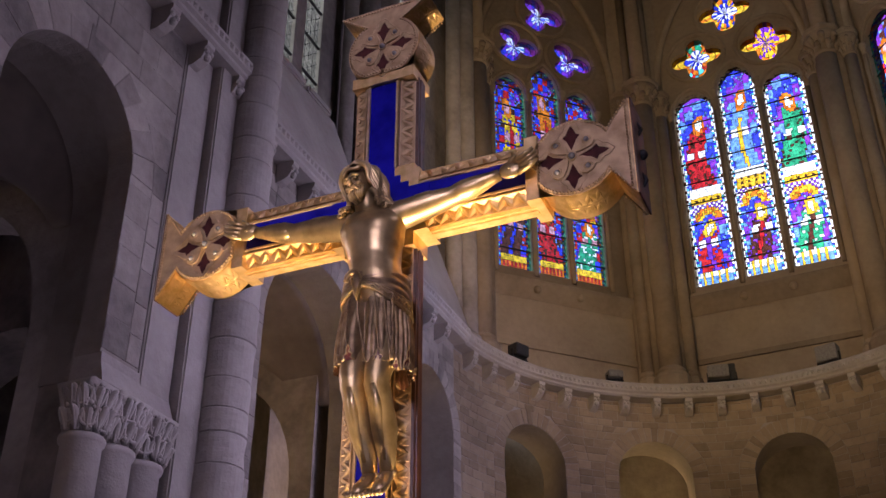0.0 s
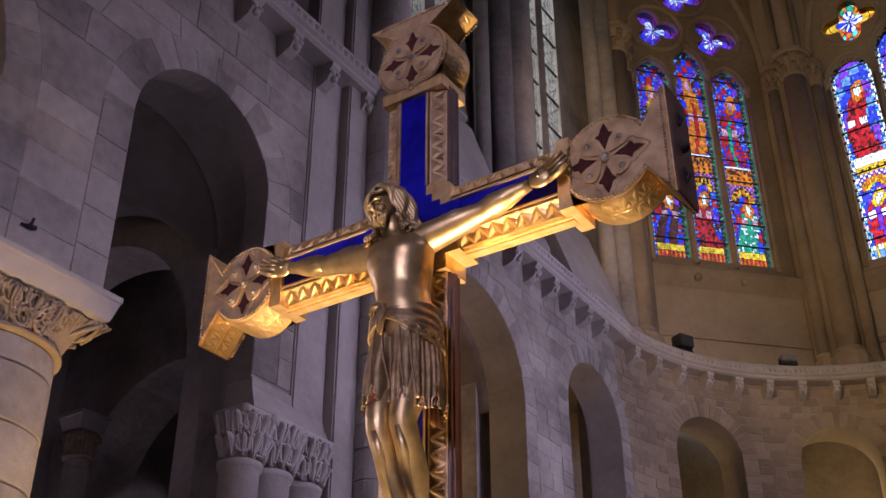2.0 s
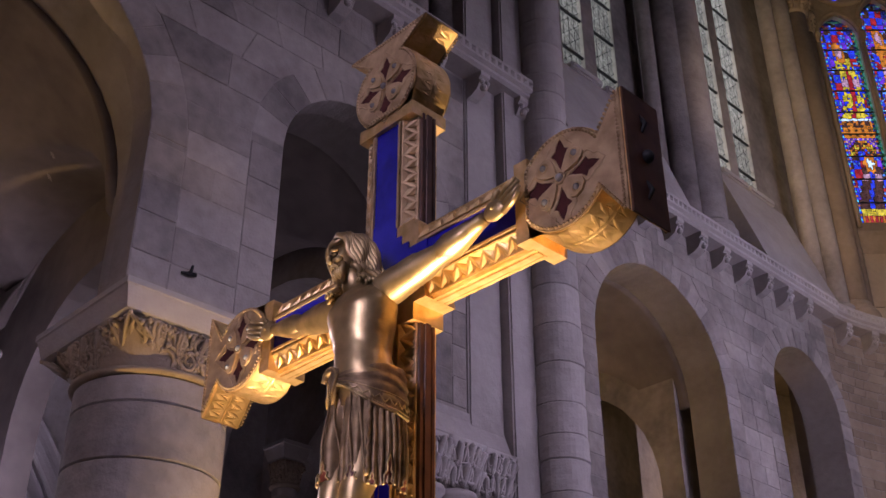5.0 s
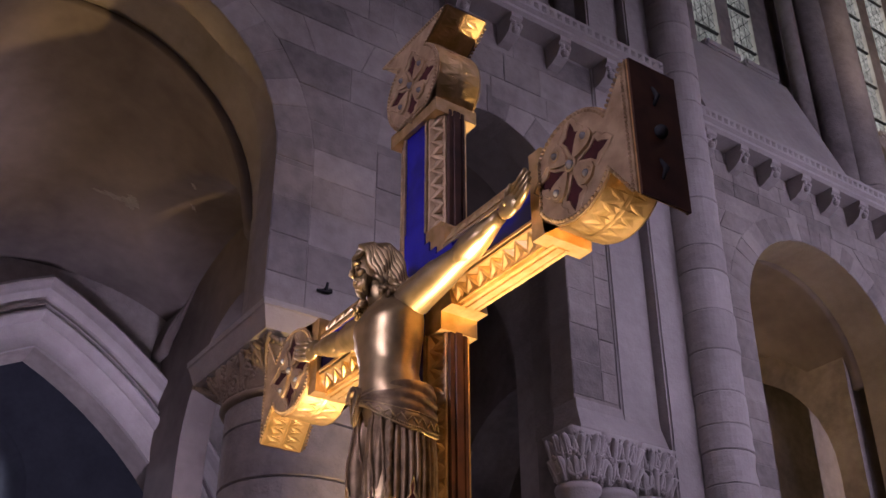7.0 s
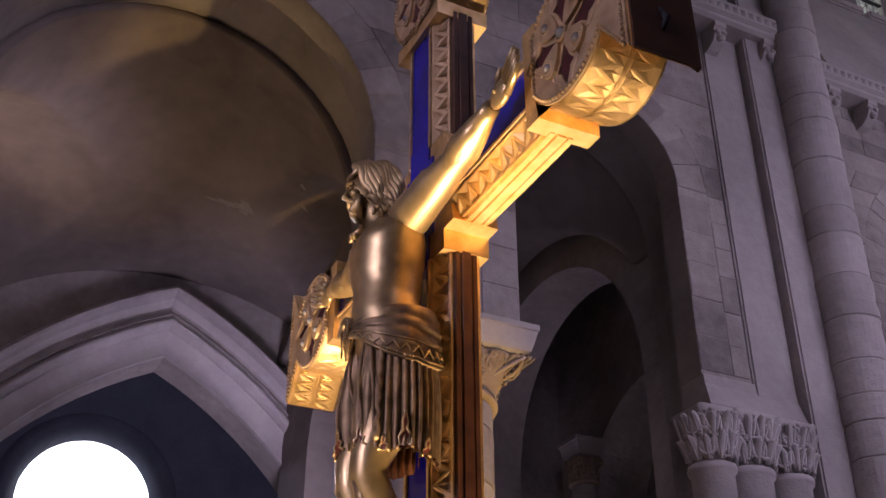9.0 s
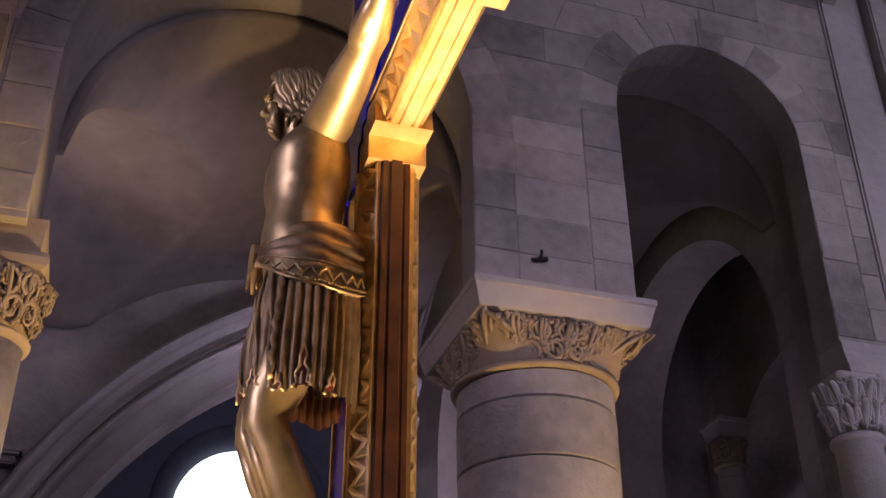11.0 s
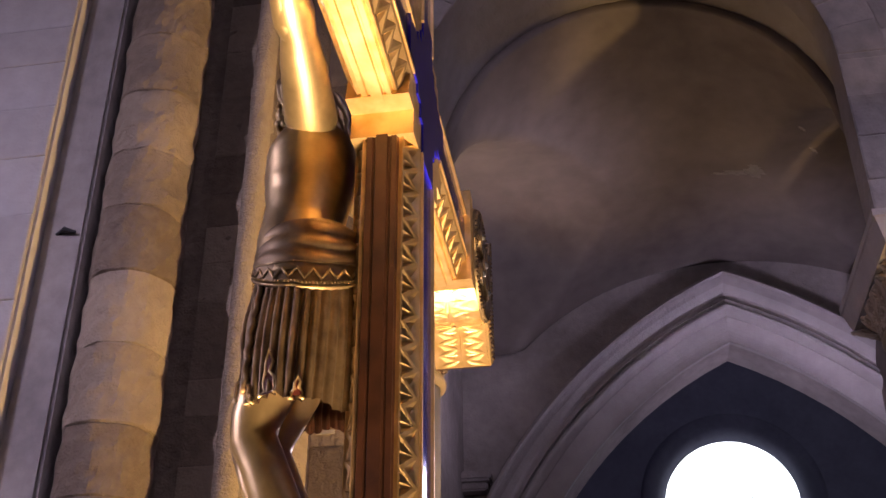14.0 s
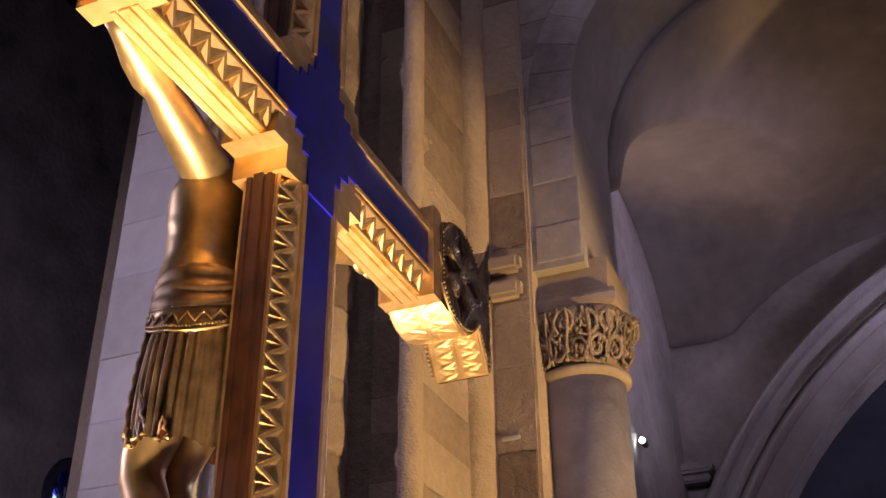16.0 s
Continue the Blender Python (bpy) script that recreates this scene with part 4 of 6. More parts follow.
def glaze(parent, base, u0, u1, z0, zs, apex, cool, robes, seed):
    """Coloured glazing of one lancet: small panes, lead between, iron bars."""
    rng = random.Random(seed)
    cols = 17
    cw = (u1 - u0) / cols
    rows = round((apex - z0) / (cw * 1.15))
    ch = (apex - z0) / rows
    c, a, rise = (u0 + u1) / 2, (u1 - u0) / 2, apex - zs
    k = (rise * rise - a * a) / (2 * a)

    def inside(u, z):
        return z < zs or math.hypot(abs(u - c) + k, z - zs) < a + k + 0.02
    bm, lead = bmesh.new(), bmesh.new()
    jig = {}

    def vert(i, j):
        if (i, j) not in jig:
            du = rng.uniform(-0.22, 0.22) * cw if 1 < i < cols - 1 else 0
            dv = rng.uniform(-0.22, 0.22) * ch if 0 < j < rows and 1 < i < cols - 1 else 0
            jig[i, j] = (u0 + i * cw + du, z0 + j * ch + dv)
        return jig[i, j]
    kind = {}
    for j in range(rows):
        for i in range(cols):
            if not inside(u0 + (i + 0.5) * cw, z0 + (j + 0.3) * ch):
                continue
            kind[i, j] = cell_colour((i + 0.5) / cols, (j + 0.5) / rows, j, i, cols, cool, robes, rng, not inside(u0 + (i + 0.5) * cw, z0 + (j + 2.6) * ch))
            q = [vert(i, j), vert(i + 1, j), vert(i + 1, j + 1), vert(i, j + 1)]
            f = bm.faces.new([bm.verts.new(base(u, v, 0.12)) for u, v in q])
            f.material_index = PALETTE.index(kind[i, j])
            for (p, r), other in (((q[0], q[1]), (i, j - 1)), ((q[3], q[0]), (i - 1, j))):
                if kind.get(other) != kind[i, j] or rng.random() < 0.2:
                    w = 0.006
                    hor = other[0] == i
                    du, dv = (0, w) if hor else (w, 0)
                    lead.faces.new([lead.verts.new(base(uu, vv, 0.112)) for uu, vv in ((p[0] - du, p[1] - dv), (p[0] + du, p[1] + dv), (r[0] + du, r[1] + dv), (r[0] - du, r[1] - dv))])
    z = z0 + 0.52
    while z < apex:
        for q in ((u0, z), ):
            vs = [(u0, z - 0.014), (u1, z - 0.014), (u1, z + 0.014), (u0, z + 0.014)]
            prism(lead, vs, lambda u, v, d: base(u, v, 0.08 + d), 0.02)
        z += 0.56
    g = part("glazing", bm, [GLASS[p] for p in PALETTE], parent, "small coloured panes with robed shapes")
    g["kind"] = "stuff"
    part("lead", lead, LEAD, g)


def rose(parent, base, c, r, inner, outer_, seed, lobes=4, deep=0.42):
    rng = random.Random(seed)
    bm, lead = bmesh.new(), bmesh.new()
    n = 36
    rim = foil(c, r, n, lobes, deep)
    prev = [(c[0] + (p[0] - c[0]) * 0.02, c[1] + (p[1] - c[1]) * 0.02) for p in rim]
    for k, f in enumerate((0.3, 0.5, 0.75, 1.0)):
        cur = [(c[0] + (p[0] - c[0]) * f, c[1] + (p[1] - c[1]) * f) for p in rim]
        for i in range(n):
            j = (i + 1) % n
            face = bm.faces.new([bm.verts.new(base(*p, 0.12)) for p in (prev[i], prev[j], cur[j], cur[i])])
            tone = rng.choice(inner if k < 2 else outer_)
            if lobes == 4 and k > 1 and abs(math.cos(2 * math.pi * (i + 0.5) / n)) > 0.8:
                tone = rng.choice(["yellow", "yellow", "orange"])
            face.material_index = PALETTE.index(tone)
            if i % 3 == 0:
                d = 0.008
                lead.faces.new([lead.verts.new(base(*p, 0.112)) for p in ((prev[i][0] - d, prev[i][1]), (prev[i][0] + d, prev[i][1]), (cur[i][0] + d, cur[i][1]), (cur[i][0] - d, cur[i][1]))])
            lead.faces.new([lead.verts.new(base(c[0] + (q[0] - c[0]) * s, c[1] + (q[1] - c[1]) * s, 0.112)) for q, s in ((cur[i], 0.98), (cur[j], 0.98), (cur[j], 1.02), (cur[i], 1.02))])
        prev = cur
    g = part("tracery_glazing", bm, [GLASS[p] for p in PALETTE], parent)
    g["kind"] = "stuff"
    part("lead", lead, LEAD, g)


LANCETS = [(-1.54, -0.60, 18.0, 18.55), (-0.44, 0.44, 18.35, 19.05), (0.60, 1.54, 18.0, 18.55)]
FOILS = [((-0.82, 19.54), 0.64), ((0.88, 19.48), 0.64), ((0.03, 20.75), 0.66)]


def apse_bay(name, deg, cool, seed, label, robes, squeeze=1.0):
    lights = [(u0 * squeeze, u1 * squeeze, zs, ap) for u0, u1, zs, ap in LANCETS]
    foils = [((c[0] * squeeze, c[1]), r * (1 + squeeze) / 2) for c, r in FOILS]
    base = facet(deg)
    win = thing(name, label, "window", "apse windows", "structure")
    deep = 0.62 if cool else 0.5
    holes = [lancet_outline(u0, u1, 13.22, zs, ap) for u0, u1, zs, ap in lights] + [foil(c, r, 36, 3 if cool else 4, deep) for c, r in foils]
    bm = bmesh.new()
    plate(bm, [[(-2.0, 12.6), (2.0, 12.6), (2.0, 24), (-2.0, 24)]] + holes, base, 0.3)
    part("tracery", bm, STONE_BROWN, win, "carved stone mullions and tracery")
    for i, (u0, u1, zs, ap) in enumerate(lights):
        bm = bmesh.new()
        for uu in (u0 - 0.075, u1 + 0.075):
            limb(bm, [base(uu, 13.1, -0.02), base(uu, zs - 0.2, -0.02)], [0.05, 0.05], 10)
            limb(bm, [base(uu, zs - 0.24, -0.02), base(uu, zs - 0.18, -0.02), base(uu, zs - 0.02, -0.03), base(uu, zs + 0.04, -0.03)], [0.06, 0.055, 0.10, 0.10], 8)
        part("mullion", bm, STONE_BROWN, win, smooth=True)
        out = lancet_outline(u0 - 0.06, u1 + 0.06, 13.22, zs, ap + 0.07)[2:]
        bm = bmesh.new()
        limb(bm, [base(u, v, -0.03) for u, v in sorted(out, key=lambda q: q[0])], [0.05] * len(out), 8)
        part("arch_roll", bm, STONE_BROWN, win, smooth=True)
        glaze(win, base, u0, u1, 13.22, zs, ap, cool, robes[i], seed + i)
    for i, (c, r) in enumerate(foils):
        bm = bmesh.new()
        ring = arc(c, r + 0.07, 0, 360, 28)
        limb(bm, [base(u, v, -0.02) for u, v in ring], [0.055] * len(ring), 8)
        part("tracery_ring", bm, STONE_BROWN, win, smooth=True)
        if cool:
            rose(win, base, c, r, ["white", "sky", "purple"], ["purple", "purple", "blue"], seed + 10 + i, 3 if cool else 4, deep)
        else:
            rose(win, base, c, r, [["white", "blue"], ["yellow", "purple"], ["blue", "white"]][i], [["green", "orange", "red", "cyan"], ["purple", "yellow", "orange"], ["yellow", "blue", "orange"]][i], seed + 10 + i, 3 if cool else 4, deep)
    bm = bmesh.new()
    out = lancet_outline(-1.85, 1.85, 12.9, 18.6, 22.6, 14)[2:]
    limb(bm, [base(-1.85, 13.0, -0.1)] + [base(u, v, -0.1) for u, v in sorted(out, key=lambda q: q[0])] + [base(1.85, 13.0, -0.1)], [0.09] * (len(out) + 2), 10)
    part("outer_roll", bm, STONE_BROWN, win, smooth=True)
    bm = bmesh.new()
    prism(bm, [(0.05, 12.6), (-0.30, 12.95), (-0.34, 12.92), (-0.34, 12.84), (-0.05, 12.5)], lambda p, q, d: base(-1.95 + d, q, p * 0.5), 3.9)
    part("sill", bm, STONE_BROWN, win)
    for uu in (-0.52, 0.52):
        bm = bmesh.new()
        ball(bm, base(uu, 12.72, -0.12), 0.09, 10, 6)
        part("sill_boss", bm, STONE_BROWN, win, smooth=True)
    bm = bmesh.new()
    prism(bm, [(-2.45, 10.4), (2.45, 10.4), (2.45, 12.6), (-2.45, 12.6)], base, 0.4)
    box_wall = part("apron", bm, STONE_BROWN, win, "plain wall below the window")
    bm = bmesh.new()
    prism(bm, [(-2.3, 11.35), (2.3, 11.35), (2.3, 11.47), (-2.3, 11.47)], lambda u, v, d: base(u, v, -0.05 + d), 0.06)
    part("apron_string", bm, STONE_BROWN, win)


COOLROBES = [(["brown", "blue", "brown"], ["yellow", "red", "blue"]), (["red", "red", "brown"], ["orange", "red", "orange"]), (["green", "green", "white"], ["red", "green", "blue"])]
WARMROBES = [(["red", "purple", "blue"], ["red", "red", "brown"]), (["brown", "red", "purple"], ["sky", "yellow", "sky"]), (["green", "brown", "white"], ["green", "green", "brown"])]
apse_bay("window_1", 2.65, False, 100, "three-light stained glass window of white, yellow and blue", WARMROBES)
apse_bay("window_2", -45.6, True, 200, "three-light stained glass window of purple, red and turquoise", COOLROBES, 0.87)
apse_bay("window_3", 49.65, True, 300, "three-light stained glass window of purple, red and turquoise", COOLROBES)


def shaft_bundle(deg, zcap, group="apse shafts"):
    a = radians(deg)
    rad, tan = Vector((math.sin(a), math.cos(a), 0)), Vector((math.cos(a), -math.sin(a), 0))
    o = Vector((*APSE, 0))
    t = thing("shaft_bundle", "cluster of tall brown limestone shafts with leaf capitals", "column", group, at=tuple(o + rad * 5.5) )
    t.location.z = 10.5
    inv = Matrix.Translation(-t.location)

    def put(name, bm, mat, parent=None, smooth=False):
        bm.transform(inv)
        return part(name, bm, mat, parent or t, smooth=smooth)
    bm = bmesh.new()
    pts = [o + rad * r + tan * u for r, u in ((6.5, -0.75), (5.72, -0.62), (5.62, -0.2), (5.62, 0.2), (5.72, 0.62), (6.5, 0.75))]
    loft(bm, [[(p.x, p.y, z) for p in pts] for z in (10.42, 24)])
    put("respond", bm, STONE_BROWN)
    for u, r, q, top in ((-0.46, 5.62, 0.14, zcap), (0.0, 5.42, 0.24, zcap + 0.15), (0.46, 5.62, 0.14, zcap), (-0.26, 5.55, 0.09, 23), (0.26, 5.55, 0.09, 23)):
        c = o + rad * r + tan * u
        bm = bmesh.new()
        spun(bm, c, [(q, 11.0), (q, top)], 20)
        sh = put("shaft", bm, STONE_BROWN, None, True)
        if top > 22:
            continue
        bm = bmesh.new()
        spun(bm, c, [(q * 1.7, 10.45), (q * 1.7, 10.86), (q * 1.55, 10.9), (q * 1.5, 10.95), (q * 1.15, 10.98), (q * 1.3, 11.03), (q * 1.25, 11.08), (q, 11.12)], 12 if q > 0.2 else 8)
        put("base", bm, STONE_BROWN)
        bm = bmesh.new()
        spun(bm, c, [(q, top - 0.04), (q * 1.2, top), (q * 1.15, top + 0.04), (q * 1.1, top + 0.12), (q * 1.5, top + 0.42), (q * 1.75, top + 0.5)], 16)
        capital = put("capital", bm, STONE_BROWN, None, True)
        for k in range(8):
            b = 2 * math.pi * k / 8
            for turn, out, up, size in ((0.0, 1.5, 0.38, 0.36), (0.4, 1.25, 0.2, 0.3)):
                bm = bmesh.new()
                ca, sa = math.cos(b + turn), math.sin(b + turn)
                limb(bm, [(c.x + q * o * ca, c.y + q * o * sa, top + z) for o, z in ((1.1, up - 0.18), (out * 0.95, up - 0.06), (out + 0.15, up), (out + 0.2, up - 0.07))], [q * size * w for w in (0.5, 0.85, 1.0, 0.6)], 7)
                put("crocket", bm, STONE_BROWN, capital, True)
        bm = bmesh.new()
        spun(bm, c, [(q * 1.75, top + 0.5), (q * 1.95, top + 0.54), (q * 1.95, top + 0.62), (q * 1.8, top + 0.66)], 8)
        put("abacus", bm, STONE_BROWN)
        if q > 0.2:
            bm = bmesh.new()
            spun(bm, c, [(q * 0.75, top + 0.66), (q * 0.75, 24)], 16)
            put("vault_shaft", bm, STONE_BROWN, None, True)


for deg in (-67.85, -20.85, 26.15):
    shaft_bundle(deg, 17.85)

# choir clerestory: wall with pairs of clear lancets, sloping sills
def north(u, v, d):
    return Vector((-7.7 - d, u, v))


CLEAR = [(11.20, 11.74), (12.04, 12.58), (15.22, 15.80), (16.08, 16.66)]
bm = bmesh.new()
plate(bm, [[(9.5, 10.4), (18.6, 10.4), (18.6, 24), (9.5, 24)]] + [lancet_outline(u0, u1, 12.75, 20.4, 21.2) for u0, u1 in CLEAR], north, 0.5)
structure("wall_clerestory", bm, STONE, "clerestory wall of grey limestone with paired lancets", "wall")
bm = bmesh.new()
bm.faces.new([bm.verts.new(p) for p in ((-13, 6, 11), (-13, 24, 11), (-13, 24, 34), (-13, 6, 34))])
structure("backdrop_sky_north", bm, m_sky, "plain bright sky outside the clerestory", "sky")
for u0, u1 in CLEAR:
    w = thing("window_lancet", "tall clear leaded lancet window bright with daylight", "window", "clerestory windows", "structure")
    rng = random.Random(int(u0 * 10))
    bm = bmesh.new()
    vs = [bm.verts.new(north(u, v, 0.07)) for u, v in lancet_outline(u0, u1, 12.75, 20.4, 21.2)]
    bm.faces.new(vs)
    part("pane", bm, GLASS["clear"], w).visible_shadow = False
    bm = bmesh.new()
    z = 12.9
    k = 0
    while z < 20.6:
        n = 4
        for i in range(n):
            a, b = u0 + (u1 - u0) * i / n, u0 + (u1 - u0) * (i + 1) / n
            dz = 0.07 * (1 if (i + k) % 2 else -1)
            vv = [(a, z - dz - 0.006), (b, z + dz - 0.006), (b, z + dz + 0.006), (a, z - dz + 0.006)]
            bm.faces.new([bm.verts.new(north(u, v, 0.06)) for u, v in vv])
        z += 0.13
        k += 1
    for i in range(1, 4):
        u = u0 + (u1 - u0) * i / 4
        bm.faces.new([bm.verts.new(north(q, v, 0.06)) for q, v in ((u - 0.006, 12.75), (u + 0.006, 12.75), (u + 0.006, 20.4), (u - 0.006, 20.4))])
    part("lead", bm, LEAD, w)
    bm = bmesh.new()
    z = 13.3
    while z < 20.4:
        prism(bm, [(u0, z - 0.018), (u1, z - 0.018), (u1, z + 0.018), (u0, z + 0.018)], lambda u, v, d: north(u, v, 0.02 + d), 0.035)
        z += 0.78
    part("saddle_bar", bm, IRON, w)
    bm = bmesh.new()
    box(bm, -7.72, -7.45, u0 - 0.1, u1 + 0.1, 12.62, 12.76, 0.03)
    part("sill", bm, STONE_PALE, w)
for y0, y1 in ((10.1, 12.85), (14.95, 17.1)):
    bm = bmesh.new()
    prism(bm, [(-6.78, 10.46), (-7.72, 10.46), (-7.72, 12.62), (-7.5, 12.62)], lambda p, q, d: Vector((p, y0 + d, q)), y1 - y0)
    structure("sill_slope", bm, STONE_PALE, "steep sloping stone sill below the clerestory windows", "sill")
for y, x, q in ((13.15, -7.45, 0.13), (13.55, -7.3, 0.2), (14.0, -7.2, 0.26), (14.5, -7.35, 0.16), (17.5, -7.3, 0.16), (17.95, -7.2, 0.2)):
    t = thing("wall_shaft", "tall round grey limestone shaft on the clerestory wall", "column", "clerestory shafts", at=(x, y, 10.45))
    bm = bmesh.new()
    spun(bm, (0, 0), [(q * 1.5, 0), (q * 1.5, 0.3), (q * 1.2, 0.36), (q * 1.35, 0.42), (q, 0.5)], 16)
    part("base", bm, STONE, t, smooth=False)
    bm = bmesh.new()
    spun(bm, (0, 0), [(q, 0.5), (q, 13.5)], 22)
    part("shaft", bm, STONE, t, smooth=True)
# short blind shafts on the nave ledge
for y in (7.5, 7.95, 8.4, 5.5):
    t = thing("ledge_shaft", "short dark limestone shaft standing on the nave ledge", "column", "ledge shafts", at=(-7.0, y, 10.48))
    bm = bmesh.new()
    spun(bm, (0, 0), [(0.26, 0), (0.26, 0.25), (0.2, 0.3), (0.23, 0.4), (0.15, 0.46)], 16)
    part("base", bm, STONE, t)
    bm = bmesh.new()
    spun(bm, (0, 0), [(0.14, 0.46), (0.14, 6)], 18)
    part("shaft", bm, STONE, t, smooth=True)

# ---- spotlights and boxes on the apse ledge
def ledge_box(deg, w, h, mat, lab, r=4.74):
    a = radians(deg)
    t = thing("ledge_spotlight", lab, "spotlight", "ledge lights", at=(APSE[0] + r * math.sin(a), APSE[1] + r * math.cos(a), 10.5))
    t.rotation_euler = (0, 0, -a)
    bm = bmesh.new()
    box(bm, -w / 2, w / 2, -0.12, 0.14, 0.06, h, 0.015)
    part("housing", bm, mat, t)
    bm = bmesh.new()
    box(bm, -w / 2 - 0.02, -w / 2 + 0.0, -0.03, 0.03, 0, h * 0.6)
    box(bm, w / 2, w / 2 + 0.02, -0.03, 0.03, 0, h * 0.6)
    box(bm, -w / 2 - 0.02, w / 2 + 0.02, -0.05, 0.05, 0, 0.02)
    part("bracket", bm, IRON, t)


ledge_box(-64, 0.34, 0.30, BOX_BLACK, "black spotlight box on the apse ledge")
ledge_box(-36.8, 0.3, 0.2, BOX_GREY, "small grey spotlight on the apse ledge")
ledge_box(-9.5, 0.42, 0.42, BOX_BLACK, "black spotlight box on the apse ledge", 4.95)
ledge_box(-11.2, 0.42, 0.32, BOX_GREY, "grey spotlight box on the apse ledge", 4.72)
ledge_box(14.5, 0.42, 0.4, BOX_GREY, "grey spotlight box on the apse ledge", 4.85)

# small lit lamp in the aisle
t = thing("aisle_spot", "tiny bright spotlight on the aisle wall", "spotlight", at=(-9.92, 0.56, 5.75))
bm = bmesh.new()
limb(bm, [(-0.10, 0, 0), (0.04, 0, 0)], [0.03, 0.04], 12)
part("housing", bm, BOX_BLACK, t)
m_on, n_on, l_on, p_on = material("lit lens")
p_on.inputs["Emission Color"].default_value, p_on.inputs["Emission Strength"].default_value = (0.9, 0.95, 1, 1), 25
bm = bmesh.new()
ball(bm, (0.045, 0, 0), 0.028, 10, 6)
part("lens", bm, m_on, t)
# iron hook above the big capital, and wall bolts on the pier
t = thing("iron_hook", "rusty iron hook in the wall above the capital", "hook", at=(-6.7, 4.72, 6.27))
bm = bmesh.new()
limb(bm, [(-0.02, 0, 0), (0.06, 0, 0), (0.08, 0, 0.05)], [0.02, 0.015, 0.012], 8)
limb(bm, [(0.03, -0.07, -0.02), (0.04, 0.06, 0.0)], [0.012, 0.02], 8)
part("bar", bm, IRON, t)
t = thing("iron_bracket", "small dark iron bracket on the crossing pier", "bracket", at=(-5.34, -1.02, 5.6))
bm = bmesh.new()
limb(bm, [(-0.01, -0.07, 0), (0.03, 0.0, 0.01), (0.02, 0.07, -0.01)], [0.012, 0.02, 0.01], 8)
part("bar", bm, IRON, t)
# small round stained window low in the dark transept
t = thing("window_transept", "small round stained window far off in the dark transept", "window", kind="structure")
bm = bmesh.new()
ring = arc((-14.15, 7.75), 0.64, 0, 360, 28)
limb(bm, [(u, -9.98, v) for u, v in ring], [0.1] * len(ring), 8)
part("frame", bm, SHADE_STONE, t)
rose(t, lambda u, v, d: Vector((u, -10.1 - d, v)), (-14.15, 7.75), 0.66, ["white", "sky", "blue"], ["blue", "purple", "sky"], 77, 8)

# ---------------------------------------------------------------- the cross
CX, CY, CZ = -1.008, 2.005, 2.915
cross = thing("crucifix_cross", "gilded standing cross with blue enamel and pierced flower ends", "cross", at=(CX, CY, 0))
HALF, BLUE_H, FRONT, SIDE = 0.084, 0.036, 0.040, 0.019


def bar_frame(ax):
    """Local frame of a bar: ax (+1, 0), (-1, 0), (0, 1) or (0, -1) from the crossing; base(s, w, d), d towards the nave."""
    sx, sz = ax

    def base(s, w, d):
        return Vector((sx * s - sz * w, -d, CZ + sz * s + sx * w))
    return base


def zigzag(bm, place, s0, s1, pitch, up):
    """Chip-carved band: a raised zigzag line between two rows of three-cornered pits."""
    n = max(1, round((s1 - s0) / pitch))
    p = (s1 - s0) / n
    lo, hi, hw = 0.17, 0.83, 0.07
    for i in range(n):
        a, m, b = s0 + i * p, s0 + (i + 0.5) * p, s0 + (i + 1) * p
        P = {k: bm.verts.new(place(u, f, up)) for k, u, f in (
            ("a0", a, 0.03), ("b0", b, 0.03), ("a1", a, lo - hw), ("b1", b, lo - hw), ("m1", m, hi - hw - 0.06),
            ("a2", a, lo + hw + 0.06), ("b2", b, lo + hw + 0.06), ("m2", m, hi + hw), ("a3", a, hi + hw), ("b3", b, hi + hw), ("a4", a, 0.97), ("b4", b, 0.97))}
        for k, u, f in (("p", a + 0.60 * p, 0.36), ("q", a + 0.14 * p, 0.66), ("r", b - 0.02 * p, 0.66)):
            P[k] = bm.verts.new(place(u, f, 0.0006))
        for q in ("a0 b0 b1 a1", "a1 m1 m2 a2", "m1 b1 b2 m2", "a3 m2 b3 b4 a4", "a1 b1 p", "b1 m1 p", "m1 a1 p",
                  "a2 m2 q", "m2 a3 q", "a3 a2 q", "m2 b2 r", "b2 b3 r", "b3 m2 r"):
            bm.faces.new([P[k] for k in q.split()])
    for f0 in (0.03, 0.97):
        v = [bm.verts.new(place(u, f0, h)) for u, h in ((s0, 0), (s1, 0), (s1, up), (s0, up))]
        bm.faces.new(v)


